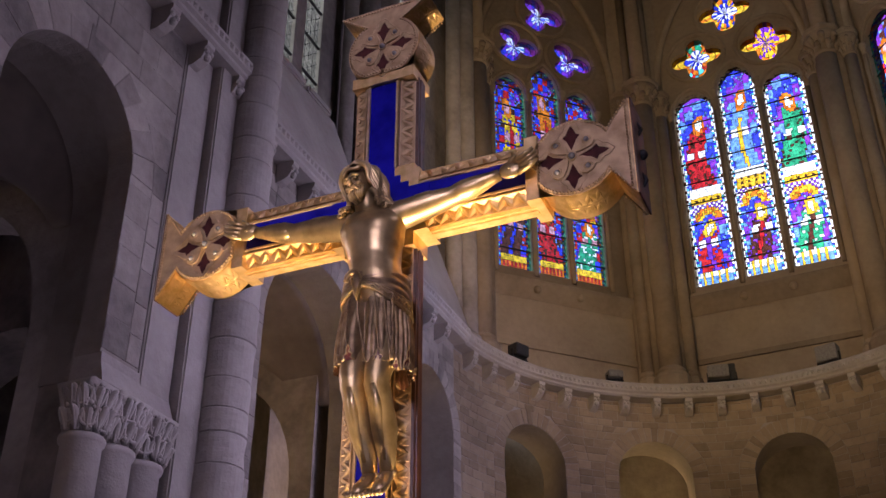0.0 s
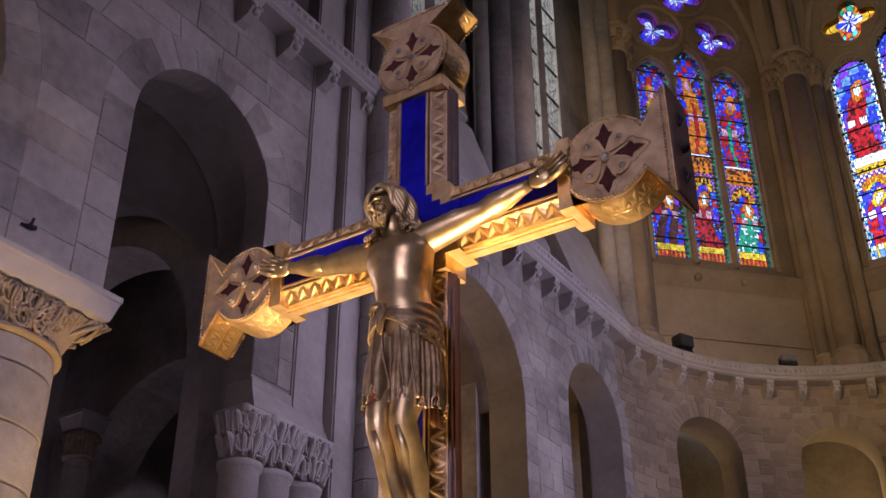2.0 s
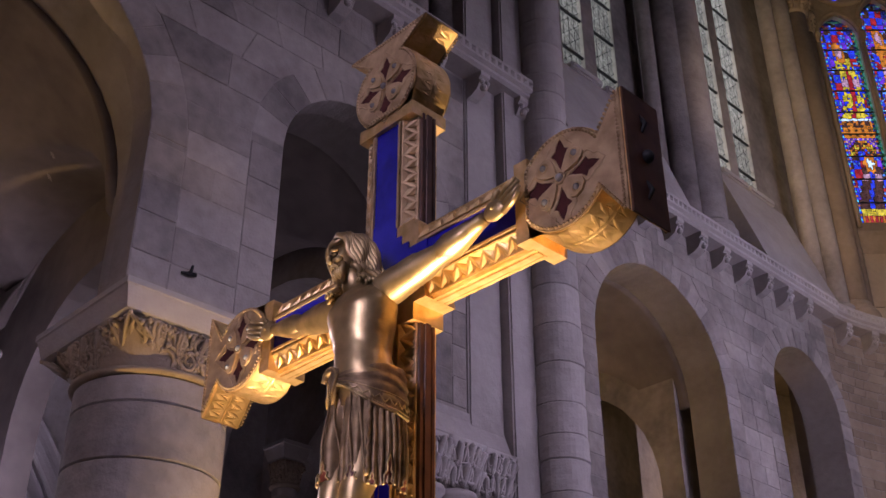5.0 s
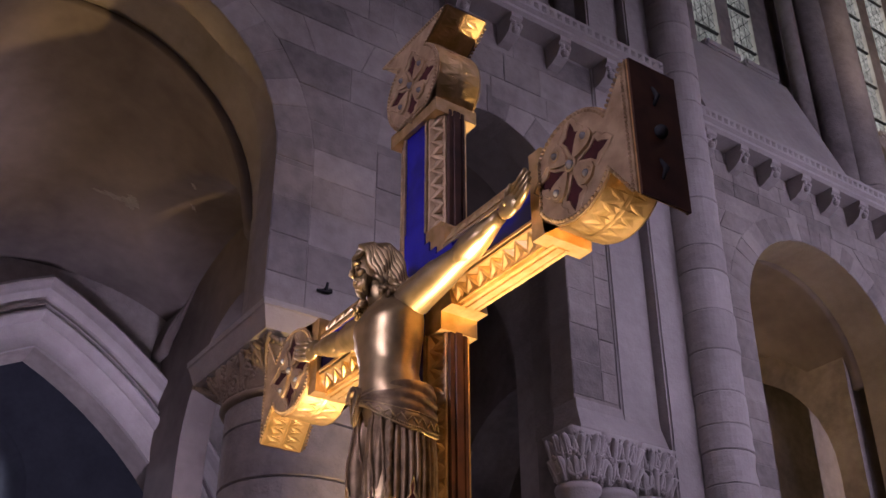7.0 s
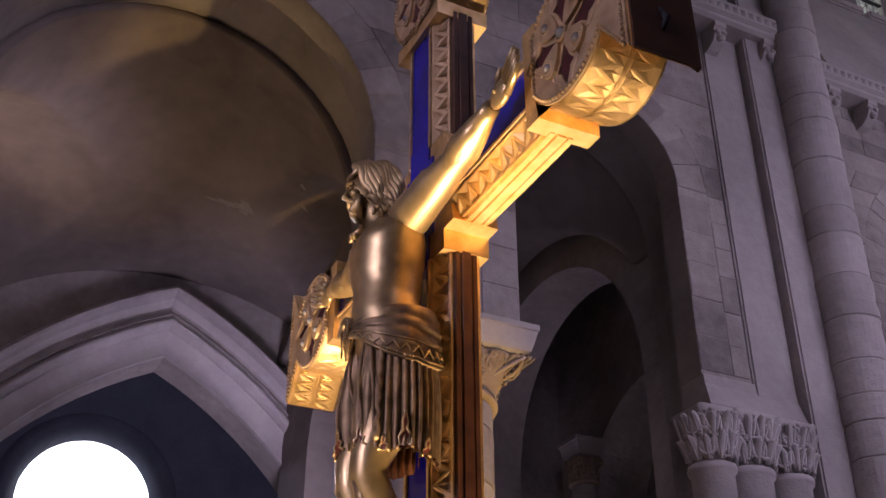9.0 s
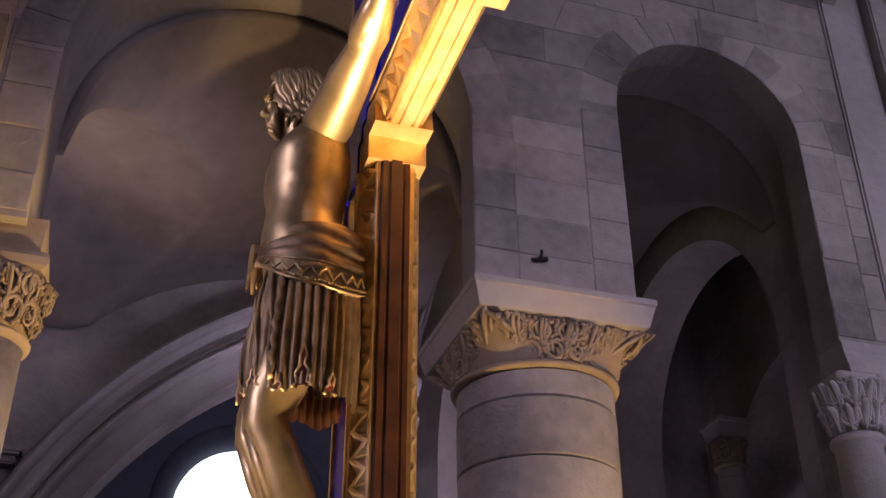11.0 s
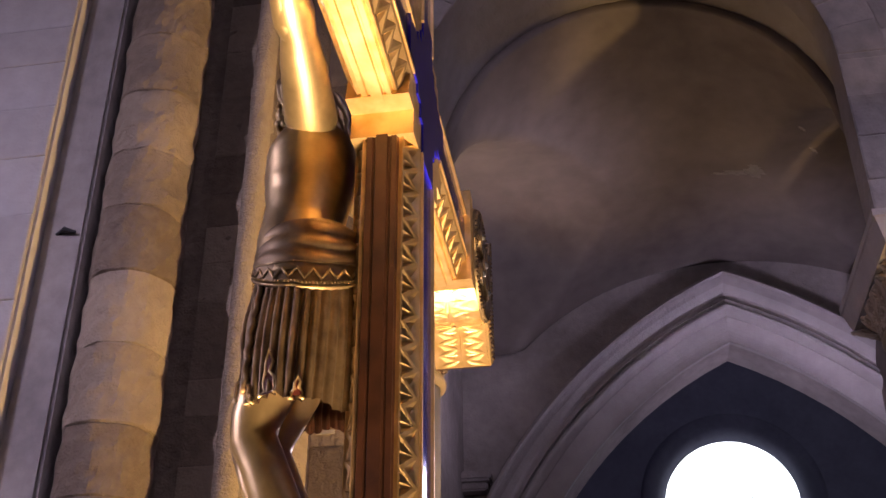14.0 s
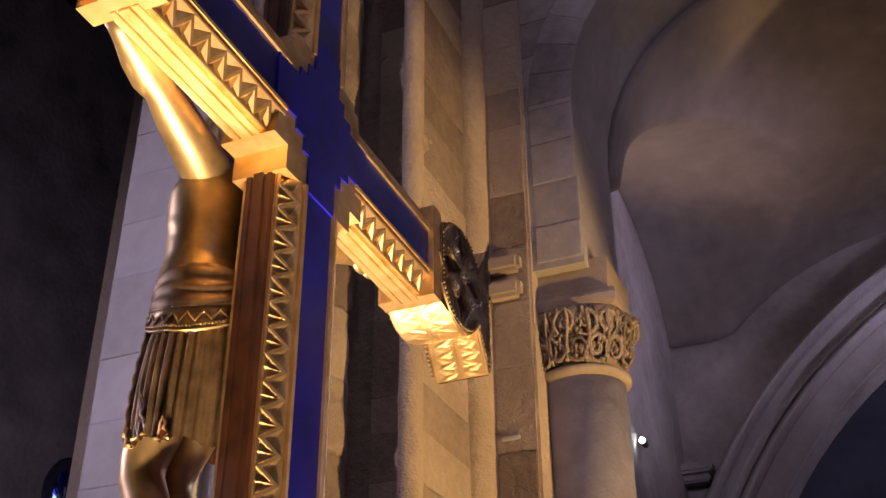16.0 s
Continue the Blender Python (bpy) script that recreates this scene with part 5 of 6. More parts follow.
def beam(ax, s0, s1, name):
    base = bar_frame(ax)
    bm = bmesh.new()
    sec = [(-HALF, -SIDE), (-HALF, SIDE), (-BLUE_H - 0.004, FRONT - 0.003), (BLUE_H + 0.004, FRONT - 0.003), (HALF, SIDE), (HALF, -SIDE), (BLUE_H + 0.004, -FRONT + 0.003), (-BLUE_H - 0.004, -FRONT + 0.003)]
    loft(bm, [[base(s, w, d) for w, d in sec] for s in (s0, s1)])
    gilded_under = ax[1] == 0
    b = part(name, bm, GOLD if gilded_under else WOOD, cross, "gilded beam" if gilded_under else "red-brown wooden upright")
    for sg in (1, -1):
        # enamel strip in its gilt fillets
        bm = bmesh.new()
        prism(bm, [(s0, -BLUE_H), (s1, -BLUE_H), (s1, BLUE_H), (s0, BLUE_H)], lambda u, v, d: base(u, v, sg * (FRONT - 0.004 + d)), 0.004)
        part("enamel_panel", bm, BLUE, b, "deep blue enamel strip")
        for e in (-1, 1):
            bm = bmesh.new()
            w0 = e * (BLUE_H + 0.003)
            prism(bm, [(s0, w0 - 0.003), (s1, w0 - 0.003), (s1, w0 + 0.003), (s0, w0 + 0.003)], lambda u, v, d: base(u, v, sg * (FRONT - 0.004 + d)), 0.008)
            # nave side takes the shaded copy, the back the bright one
            part("fillet", bm, GOLD_SHADED if sg == 1 else GOLD, b)
            # sloping border carved with zigzag
            bm = bmesh.new()

            def slope(s, f, lift):
                w = e * (BLUE_H + 0.008 + f * (HALF - BLUE_H - 0.011))
                d = FRONT - 0.003 - f * (FRONT - 0.003 - SIDE)
                return base(s, w + e * lift * 0.38, sg * (d + lift * 0.92))
            zigzag(bm, slope, s0, s1, 0.034, 0.0062)
            # front borders of the posts are shaded by colour, all others bright
            part("zigzag_border", bm, GOLD_SHADED if sg == 1 and ax[1] else GOLD, b, "carved zigzag gilding")
    for e in (-1, 1):
        # reeded side of the beam
        bm = bmesh.new()
        prof = [(-0.0188, 0), (-0.0185, 0.003), (-0.012, 0.003), (-0.0105, 0.0008), (-0.0085, 0.0008), (-0.007, 0.0045), (0.007, 0.0045), (0.0085, 0.0008), (0.0105, 0.0008), (0.012, 0.003), (0.0185, 0.003), (0.0188, 0)]
        prism(bm, prof, lambda u, v, d: base(s0 + d, e * (HALF + v), u), s1 - s0)
        part("reeding", bm, GOLD if gilded_under else WOOD, b)
    return b


ARM = 0.378
beam((1, 0), 0.1, ARM, "arm")
beam((-1, 0), 0.1, ARM, "arm")
beam((0, 1), 0.1, ARM, "upper_post")
beam((0, -1), 0.122, 2.55, "lower_post")

# stepped crossing block
bm = bmesh.new()
star = []
for qx, qz in ((1, 1), (-1, 1), (-1, -1), (1, -1)):
    k = 0.036 if qz < 0 else 0.014
    st = [(0.086 + k, 0.0), (0.086 + k, 0.088), (0.088, 0.088), (0.088, 0.088 + k), (0.0, 0.088 + k)]
    st = st if qx * qz > 0 else st[::-1]
    star += [(qx * a, qz * b) for a, b in st[:-1]]
prism(bm, star, lambda u, v, d: Vector((u, -0.040 + d, CZ + v)), 0.080)
crossing = part("crossing_block", bm, GOLD, cross, "stepped gilded block at the crossing")
for sg in (1, -1):
    bm = bmesh.new()
    cr = []
    h = BLUE_H
    pts = [(0.128, h), (0.074, h), (0.074, 0.052), (0.052, 0.052), (0.052, 0.074), (h, 0.074), (h, 0.128)]
    for qx, qz in ((1, 1), (-1, 1), (-1, -1), (1, -1)):
        q = pts if qx * qz > 0 else pts[::-1]
        cr += [(qx * a, qz * b) for a, b in q]
    prism(bm, cr, lambda u, v, d: Vector((u, sg * (0.040 + d), CZ + v)), 0.003)
    part("enamel_panel", bm, BLUE, crossing, "deep blue stepped enamel")


def flower_end(ax):
    base = bar_frame(ax)
    G = 0.478
    n = 22
    rad, neck, flare, end = 0.100, 0.052, 0.126, 0.615
    out = [(ARM - 0.012, -0.085), (ARM + 0.02, -0.085), (ARM + 0.02, -neck)]
    a0 = math.asin(neck / rad)
    out += [(G - rad * math.cos(t), -rad * math.sin(t)) for t in [a0 + (math.pi - 2 * a0) * i / n for i in range(n + 1)]]
    out += [(end, -flare), (end, flare)]
    out += [(G + rad * math.cos(t), rad * math.sin(t)) for t in [a0 + (math.pi - 2 * a0) * i / n for i in range(n + 1)]]
    out += [(ARM + 0.02, neck), (ARM + 0.02, 0.085), (ARM - 0.012, 0.085)]
    bm = bmesh.new()
    prism(bm, out, lambda u, v, d: base(u, v, 0.050 - d), 0.100)
    end_ob = part("flower_end", bm, GOLD, cross, "gilded quatrefoil end with beaded rim")
    # dark outer cap
    bm = bmesh.new()
    prism(bm, [(end, -flare), (end + 0.004, -flare), (end + 0.004, flare), (end, flare)], lambda u, v, d: base(u, v, 0.049 - d), 0.098)
    part("end_board", bm, WOOD, end_ob, "dark brown end board")
    bm = bmesh.new()
    ball(bm, base(end + 0.008, 0, 0), 0.012, 10, 6)
    part("knob", bm, IRON, end_ob, smooth=True)
    for e in (-1, 1):
        bm = bmesh.new()
        limb(bm, [base(end + 0.003, e * 0.05, 0.004), base(end + 0.010, e * 0.068, 0.0), base(end + 0.003, e * 0.086, 0.004)], [0.003, 0.005, 0.003], 6)
        part("handle", bm, IRON, end_ob, smooth=True)
    # carved zigzag on the rounded edges
    for e in (-1, 1):
        bm = bmesh.new()
        for d0, d1 in ((-0.047, 0.0), (0.047, 0.0)):
            zigzag(bm, lambda u, f, h: base(G - (rad + h) * math.cos(u), e * (rad + h) * math.sin(u), d0 + (d1 - d0) * f), a0 + 0.03, math.pi - a0 - 0.03, 0.26, 0.0018)
            p0, p1 = Vector((G + rad * math.cos(a0), neck)), Vector((end, flare))
            nn = Vector((p1.y - p0.y, p0.x - p1.x)).normalized() * -1
            zigzag(bm, lambda u, f, h: base(p0.x + (p1.x - p0.x) * u + nn.x * h, e * (p0.y + (p1.y - p0.y) * u + nn.y * h), d0 + (d1 - d0) * f), 0.06, 0.97, 0.24, 0.0018)
        bmesh.ops.recalc_face_normals(bm, faces=bm.faces)
        part("edge_zigzag", bm, GOLD, end_ob)
    for sg in (1, -1):
        def face(u, v, d):
            return base(u, v, sg * (0.050 + d))
        # both plates are dimmed by colour, the back one with the browner gilding
        mat = GOLD_SHADED if sg == 1 else GOLD_CLOTH
        shrink = [(G + (u - G) * 0.985, v * 0.985) for u, v in out[3:-3]]
        # leaf-shaped pierced openings with a dark lining
        holes = []
        for k in range(4):
            c, s = math.cos(k * math.pi / 2), math.sin(k * math.pi / 2)
            tri = [(0.017, 0.0), (0.030, 0.0055), (0.044, 0.011), (0.056, 0.021), (0.061, 0.011), (0.071, 0.008), (0.086, 0.0), (0.071, -0.008), (0.061, -0.011), (0.056, -0.021), (0.044, -0.011), (0.030, -0.0055)]
            holes.append([(G + c * a - s * b, s * a + c * b) for a, b in tri])
        bm = bmesh.new()
        for h in holes:
            prism(bm, h, lambda u, v, d: face(u, v, 0.0005 + d), 0.001)
        part("dark_lining", bm, DARK_HOLE, end_ob, "dark openings between petals")
        bm = bmesh.new()
        plate(bm, [shrink] + holes, lambda u, v, d: face(u, v, d), 0.004)
        pl = part("face_plate", bm, mat, end_ob, "matt gilded pierced plate")
        bm = bmesh.new()
        for k in range(4):
            # petals between the openings and a scalloped leaf edge round each opening
            a = math.pi / 4 + k * math.pi / 2
            c, s = math.cos(a), math.sin(a)
            pet = [(0.010, 0.0), (0.022, 0.009), (0.038, 0.017), (0.050, 0.020), (0.060, 0.015), (0.065, 0.0), (0.060, -0.015), (0.050, -0.020), (0.038, -0.017), (0.022, -0.009)]
            prism(bm, [(G + c * x - s * y, s * x + c * y) for x, y in pet], lambda u, v, d: face(u, v, 0.003 + d), 0.006)
            a = k * math.pi / 2
            c, s = math.cos(a), math.sin(a)
            rim = [(0.036, 0.017), (0.047, 0.026), (0.060, 0.031), (0.068, 0.024), (0.074, 0.017), (0.082, 0.016), (0.097, 0.0), (0.082, -0.016), (0.074, -0.017), (0.068, -0.024), (0.060, -0.031), (0.047, -0.026), (0.036, -0.017)]
            limb(bm, [face(G + c * x - s * y, s * x + c * y, 0.004) for x, y in rim], [0.0019] * len(rim), 6)
        part("petals", bm, mat, pl, smooth=False)
        # bead rows along the rim
        bm = bmesh.new()
        ring = [(G + (u - G) * 0.93, v * 0.93) for u, v in out[3:-3]]
        run = []
        for p, q in zip(ring, ring[1:] + ring[:1]):
            L = math.hypot(q[0] - p[0], q[1] - p[1])
            k = max(1, round(L / 0.0085))
            run += [(p[0] + (q[0] - p[0]) * i / k, p[1] + (q[1] - p[1]) * i / k) for i in range(k)]
        for u, v in run[:: 1]:
            ball(bm, face(u, v, 0.005), 0.0034, 6, 4)
        bd = part("beading", bm, mat, pl, smooth=True)
        bd["kind"] = "stuff"
        for k in range(5):
            a = math.pi / 4 + k * math.pi / 2
            q = (G, 0) if k == 4 else (G + 0.050 * math.cos(a), 0.050 * math.sin(a))
            bm = bmesh.new()
            ball(bm, face(*q, 0.009), 0.0075 if k == 4 else 0.0062, 12, 8)
            part("crystal", bm, CRYSTAL, pl, "round rock crystal", True)
            bm = bmesh.new()
            r = 0.011 if k == 4 else 0.0095
            ringp = [face(q[0] + r * math.cos(t), q[1] + r * math.sin(t), 0.008) for t in [2 * math.pi * i / 14 for i in range(15)]]
            limb(bm, ringp, [0.0025] * 15, 6)
            part("setting", bm, GOLD_SHADED, pl, smooth=True)


for ax in ((1, 0), (-1, 0), (0, 1)):
    flower_end(ax)
# foot that carries the post
bm = bmesh.new()
box(bm, -0.3, 0.3, -0.25, 0.25, 0.0, 0.12, 0.02)
box(bm, -0.18, 0.18, -0.15, 0.15, 0.12, 0.37, 0.02)
part("foot", bm, WOOD, cross, "dark wooden foot")

# floor spotlight below the cross
t = thing("floor_spotlight", "black floor spotlight aimed up at the cross", "spotlight", at=(-0.72, 2.2, 0))
bm = bmesh.new()
spun(bm, (0, 0), [(0.14, 0), (0.14, 0.03), (0.04, 0.04), (0.04, 0.1)], 20)
part("base", bm, BOX_BLACK, t)
bm = bmesh.new()
spun(bm, (0, 0), [(0.07, 0.1), (0.09, 0.13), (0.1, 0.27), (0.095, 0.27), (0.08, 0.14)], 20)
part("housing", bm, BOX_BLACK, t)


# ---------------------------------------------------------------- the gilded figure, one plain mesh
def figure():
    bm = bmesh.new()

    def V(x, y, z):
        return Vector((x - CX, y - 1.9, z))
    # torso
    rings, rows = [], [(2.600, -0.968, 1.906, 0.068, 0.056), (2.635, -0.970, 1.903, 0.064, 0.056), (2.670, -0.973, 1.897, 0.059, 0.053), (2.700, -0.978, 1.894, 0.058, 0.050), (2.735, -0.983, 1.895, 0.064, 0.053),
                              (2.770, -0.987, 1.897, 0.072, 0.057), (2.805, -0.990, 1.900, 0.077, 0.055), (2.832, -0.991, 1.904, 0.074, 0.047), (2.852, -0.993, 1.904, 0.058, 0.033), (2.866, -0.997, 1.904, 0.032, 0.026)]
    dense = []
    for p, q in zip(rows, rows[1:]):
        dense += [[a + (b - a) * k / 5 for a, b in zip(p, q)] for k in range(5)]
    for z, cx, cy, rx, ry in dense + [rows[-1]]:
        ring = []
        for j in range(36):
            a = 2 * math.pi * j / 36
            f = 1.0
            if math.sin(a) < 0:
                front = -math.sin(a)
                f += 0.09 * front * math.exp(-((z - 2.80) / 0.022) ** 2) * (1 - math.exp(-(math.cos(a) / 0.25) ** 2))
                f -= 0.05 * math.exp(-(math.cos(a) / 0.10) ** 2) * math.exp(-((z - 2.76) / 0.06) ** 2)
                f += 0.016 * math.sin(z * 210 + 9 * abs(math.cos(a))) * math.exp(-((z - 2.745) / 0.035) ** 2) * min(1, abs(math.cos(a)) * 1.6)
                f += 0.07 * front * math.exp(-((z - 2.665) / 0.035) ** 2)
                f -= 0.05 * math.exp(-((z - 2.725) / 0.016) ** 2) * front
                f += 0.007 * math.sin(z * 300) * math.exp(-((z - 2.755) / 0.03) ** 2) * abs(math.cos(a))
            ring.append(V(cx + rx * f * math.cos(a), cy + ry * f * math.sin(a), z))
        rings.append(ring)
    loft(bm, rings)
    # neck, head, hair and beard, turned to its right and down
    limb(bm, [V(-0.996, 1.902, 2.838), V(-1.003, 1.888, 2.875), V(-1.009, 1.880, 2.905)], [0.034, 0.029, 0.026], 16)
    head = Matrix.Translation(V(-1.013, 1.872, 2.915)) @ Euler((radians(10), radians(-12), radians(-16))).to_matrix().to_4x4() @ Matrix.Scale(1.0, 4)
    bmesh.ops.create_uvsphere(bm, u_segments=24, v_segments=18, radius=1, matrix=head @ Matrix.Diagonal((0.027, 0.033, 0.044, 1)))

    def H(x, y, z):
        return head @ Vector((x, y, z))
    # brow, nose, eyes, cheeks, moustache and forked beard
    limb(bm, [H(0, -0.031, 0.014), H(0, -0.040, -0.003), H(0, -0.034, -0.009)], [0.0032, 0.0062, 0.004], 8)
    for sg in (-1, 1):
        limb(bm, [H(sg * 0.003, -0.0335, 0.013), H(sg * 0.012, -0.0335, 0.016), H(sg * 0.022, -0.027, 0.010)], [0.003, 0.0045, 0.003], 8)
        ball(bm, H(sg * 0.0115, -0.0300, 0.006), 0.0058, 10, 7, (1.2, 0.8, 0.8))
        ball(bm, H(sg * 0.0145, -0.0255, -0.009), 0.0095, 10, 7)
        limb(bm, [H(0, -0.036, -0.014), H(sg * 0.008, -0.034, -0.017), H(sg * 0.015, -0.029, -0.028)], [0.003, 0.0046, 0.003], 8)
        for k in range(4):
            limb(bm, [H(sg * (0.021 - 0.005 * k), -0.021 - 0.003 * k, -0.018), H(sg * (0.016 - 0.0035 * k), -0.026 - 0.002 * k, -0.036), H(sg * (0.010 - 0.002 * k), -0.021, -0.050 - 0.003 * (k % 2))], [0.006, 0.0062, 0.0022], 7)
    limb(bm, [H(-0.006, -0.0345, -0.0205), H(0, -0.036, -0.0200), H(0.006, -0.0345, -0.0205)], [0.002, 0.0032, 0.002], 7)
    bmesh.ops.create_uvsphere(bm, u_segments=22, v_segments=14, radius=1, matrix=head @ Matrix.Translation((0, 0.009, 0.008)) @ Matrix.Diagonal((0.031, 0.033, 0.041, 1)))
    # wavy locks from the parting over the ears, the front ones falling in curls on the shoulders
    hair = random.Random(41)
    for sg in (-1, 1):
        for k in range(9):
            y0 = -0.026 + 0.0075 * k
            out = 0.031 + 0.006 * math.sin(math.pi * (k + 1) / 10)
            drop = 0.040 if k < 1 else 0.062
            pts, rad = [], []
            for i in range(12):
                f = i / 11
                a = min(1.0, f * 1.7) * math.pi / 2
                x = sg * (0.002 + (out + 0.004) * math.sin(a)) * (1 - 0.12 * max(0, f - 0.65))
                y = (y0 + 0.010 * f) * (0.55 + 0.45 * math.sin(a)) + 0.010 * f
                z = 0.050 * math.cos(a) ** 0.7 if f < 0.55 else 0.050 * math.cos(a) - drop * (f - 0.55) / 0.45
                wave = 0.0028 * math.sin(16 * f + 1.3 * k)
                pts.append(H(x + sg * wave, y + 0.5 * wave, z + 0.006))
                rad.append(0.0034 + 0.0030 * math.sin(math.pi * min(1, f + 0.12)))
            limb(bm, pts, rad, 7)
        for k in range(5):
            base = H(sg * (0.030 + 0.003 * (k % 3)), -0.004 + 0.009 * k, -0.030)
            end = V(-1.003 + sg * (0.048 + 0.007 * (k % 3)), 1.868 + 0.010 * k, 2.855 - 0.005 * (k % 2))
            pts, rad = [], []
            for i in range(9):
                f = i / 8
                p = base.lerp(end, f)
                pts.append(p + Vector((sg * 0.005 * math.sin(7 * f + k), -0.004 * math.cos(7 * f + k), 0)))
                rad.append(0.0075 - 0.002 * f)
            limb(bm, pts, rad, 7)
            turn = hair.choice((-1, 1))
            limb(bm, [end + Vector((turn * 0.0085 * math.cos(q) * (1 - 0.06 * i), -0.004 - 0.0008 * i, 0.0085 * math.sin(q) * (1 - 0.06 * i) - 0.004)) for i, q in enumerate([0.75 * j for j in range(11)])], [0.0046 - 0.0002 * j for j in range(11)], 7)
    # crown lock rolled over the brow
    limb(bm, [H(0.030 * math.sin(q), -0.024 * math.cos(q) - 0.002, 0.036 + 0.003 * math.cos(5 * q)) for q in [radians(-80 + 16 * j) for j in range(11)]], [0.0052] * 11, 8)
    # arms, hands and fingers
    for sg in (-1, 1):
        sh = V(-0.992 + sg * 0.066, 1.910, 2.838)
        el = V(CX + sg * 0.205, 1.926, 2.868)
        wr = V(CX + sg * 0.315, 1.930, 2.898)
        mids = [sh + (el - sh) * f for f in (-0.25, 0.0, 0.3, 0.65, 1.0)] + [el + (wr - el) * f for f in (0.25, 0.55, 0.85, 1.0)]
        limb(bm, mids, [0.030, 0.0345, 0.0315, 0.0285, 0.0225, 0.0262, 0.0215, 0.0150, 0.0132], 18)
        limb(bm, [sh.lerp(el, f) + Vector((0, -0.006, 0.006)) for f in (0.1, 0.35, 0.6, 0.85)], [0.012, 0.024, 0.023, 0.010], 12)
        limb(bm, [el.lerp(wr, f) + Vector((0, -0.006, -0.005)) for f in (-0.1, 0.2, 0.5, 0.8)], [0.012, 0.020, 0.017, 0.008], 12)
        ball(bm, sh + Vector((-sg * 0.006, -0.002, -0.002)), 0.033, 18, 12)
        d = (wr - el).normalized()
        up = Vector((0, 0, 1)) - d * d.z
        palm = wr + d * 0.026
        ball(bm, palm, 0.0235, 16, 10, (1.2, 0.45, 0.95))
        for k in range(4):
            o = up * (0.0165 - 0.0110 * k)
            pts = [palm + d * 0.014 + o, palm + d * 0.042 + o * 1.1 + Vector((0, -0.006, 0.002)), palm + d * (0.070 - 0.005 * abs(k - 1.3)) + o * 1.05 + Vector((0, -0.011, 0.006))]
            limb(bm, pts, [0.0066, 0.0062, 0.0042], 8)
        limb(bm, [palm + up * 0.012, palm + up * 0.022 + d * 0.010 + Vector((0, -0.006, 0)), palm + up * 0.026 + d * 0.024 + Vector((0, -0.009, 0))], [0.0065, 0.0058, 0.0038], 8)
        ball(bm, palm + Vector((0, -0.010, 0)), 0.0042, 8, 6)
    def W(x, y, z):
        return V(x - 0.012, y, z)
    # legs and feet
    for sg, dx in ((-1, -0.992), (1, -0.938)):
        pts = [W(dx + sg * 0.006, 1.903, 2.56), W(dx + sg * 0.004, 1.882, 2.49), W(dx + sg * 0.002, 1.863, 2.435), W(dx, 1.862, 2.412), W(dx + 0.002, 1.879, 2.375), W(dx + 0.005 - sg * 0.002, 1.899, 2.325), W(dx + 0.009 - sg * 0.006, 1.916, 2.265), W(dx + 0.010 - sg * 0.008, 1.920, 2.232)]
        limb(bm, pts, [0.037, 0.036, 0.0285, 0.0270, 0.0260, 0.0275, 0.0180, 0.0150], 20)
        ball(bm, W(dx, 1.848, 2.424), 0.0165, 14, 10, (1, 0.8, 1.25))
        limb(bm, [W(dx + 0.002, 1.846, 2.405), W(dx + 0.004, 1.863, 2.36), W(dx + 0.006 - sg * 0.002, 1.884, 2.31), W(dx + 0.008 - sg * 0.005, 1.903, 2.26)], [0.010, 0.011, 0.010, 0.006], 10)
        fx = dx + 0.010 - sg * 0.008
        limb(bm, [W(fx, 1.922, 2.240), W(fx, 1.904, 2.220), W(fx + sg * 0.004, 1.882, 2.198), W(fx + sg * 0.006, 1.866, 2.184)], [0.0155, 0.0175, 0.0175, 0.011], 14, 0.75)
        for e in (-1, 1):
            ball(bm, W(fx + e * 0.013, 1.920, 2.238), 0.0065, 8, 6)
        for k in range(5):
            limb(bm, [W(fx - 0.017 + 0.0085 * k, 1.876, 2.192), W(fx - 0.019 + 0.0092 * k, 1.856, 2.176)], [0.0055, 0.0045], 7)
        ball(bm, W(fx, 1.890, 2.222), 0.007, 8, 6)
    flesh = len(bm.faces)

    # loincloth: it clings to both thighs in front and hangs in long pleats at the hips
    def skirt(a, f, lift=0.0):
        """Point of the cloth at angle a (front at -90 degrees, the figure's left hip at 0) and depth f from waist to hem."""
        ca, sa = math.cos(a), math.sin(a)
        front = max(0.0, -sa)
        thigh = math.exp(-((ca - 0.46) / 0.30) ** 2) + math.exp(-((ca + 0.42) / 0.30) ** 2)
        valley = math.exp(-((ca - 0.02) / 0.10) ** 2)
        side = max(0.0, ca) ** 1.2 if sa < 0.5 else 0.6
        other = max(0.0, -ca) ** 1.2
        g = min(1.0, 1.6 * f)
        hang = max(side, 0.75 * other, 0.03 if sa < 0 else 0.6)
        pl = abs(math.sin(17 * a + 0.9 * math.sin(2 * a))) ** 0.7 * 2 - 1.2
        plt = 0.0056 * g * hang * pl
        fold = 0.0014 * g * front * math.sin(11 * ca + 7 * f)
        rx = 0.067 + 0.019 * f + 0.006 * math.sin(math.pi * f)
        ry = 0.057 + 0.008 * f + 0.005 * math.sin(math.pi * f)
        bulge = front * (0.010 * thigh * g - 0.020 * valley * g)
        z = 2.655 - 0.195 * f + f * (-0.026 * max(0.0, ca) + 0.006 * ca * ca - 0.004 * math.sin(8 * a) - 0.012 * max(0.0, sa))
        d = plt + fold + lift
        return W(-0.968 - 0.002 * f + (rx + d) * ca, 1.912 - 0.004 * f + (ry + bulge + d) * sa, z)

    N = 300
    rings = [[skirt(2 * math.pi * j / N, i / 20) for j in range(N)] for i in range(21)]
    loft(bm, rings, cap=False)
    lining = len(bm.faces)
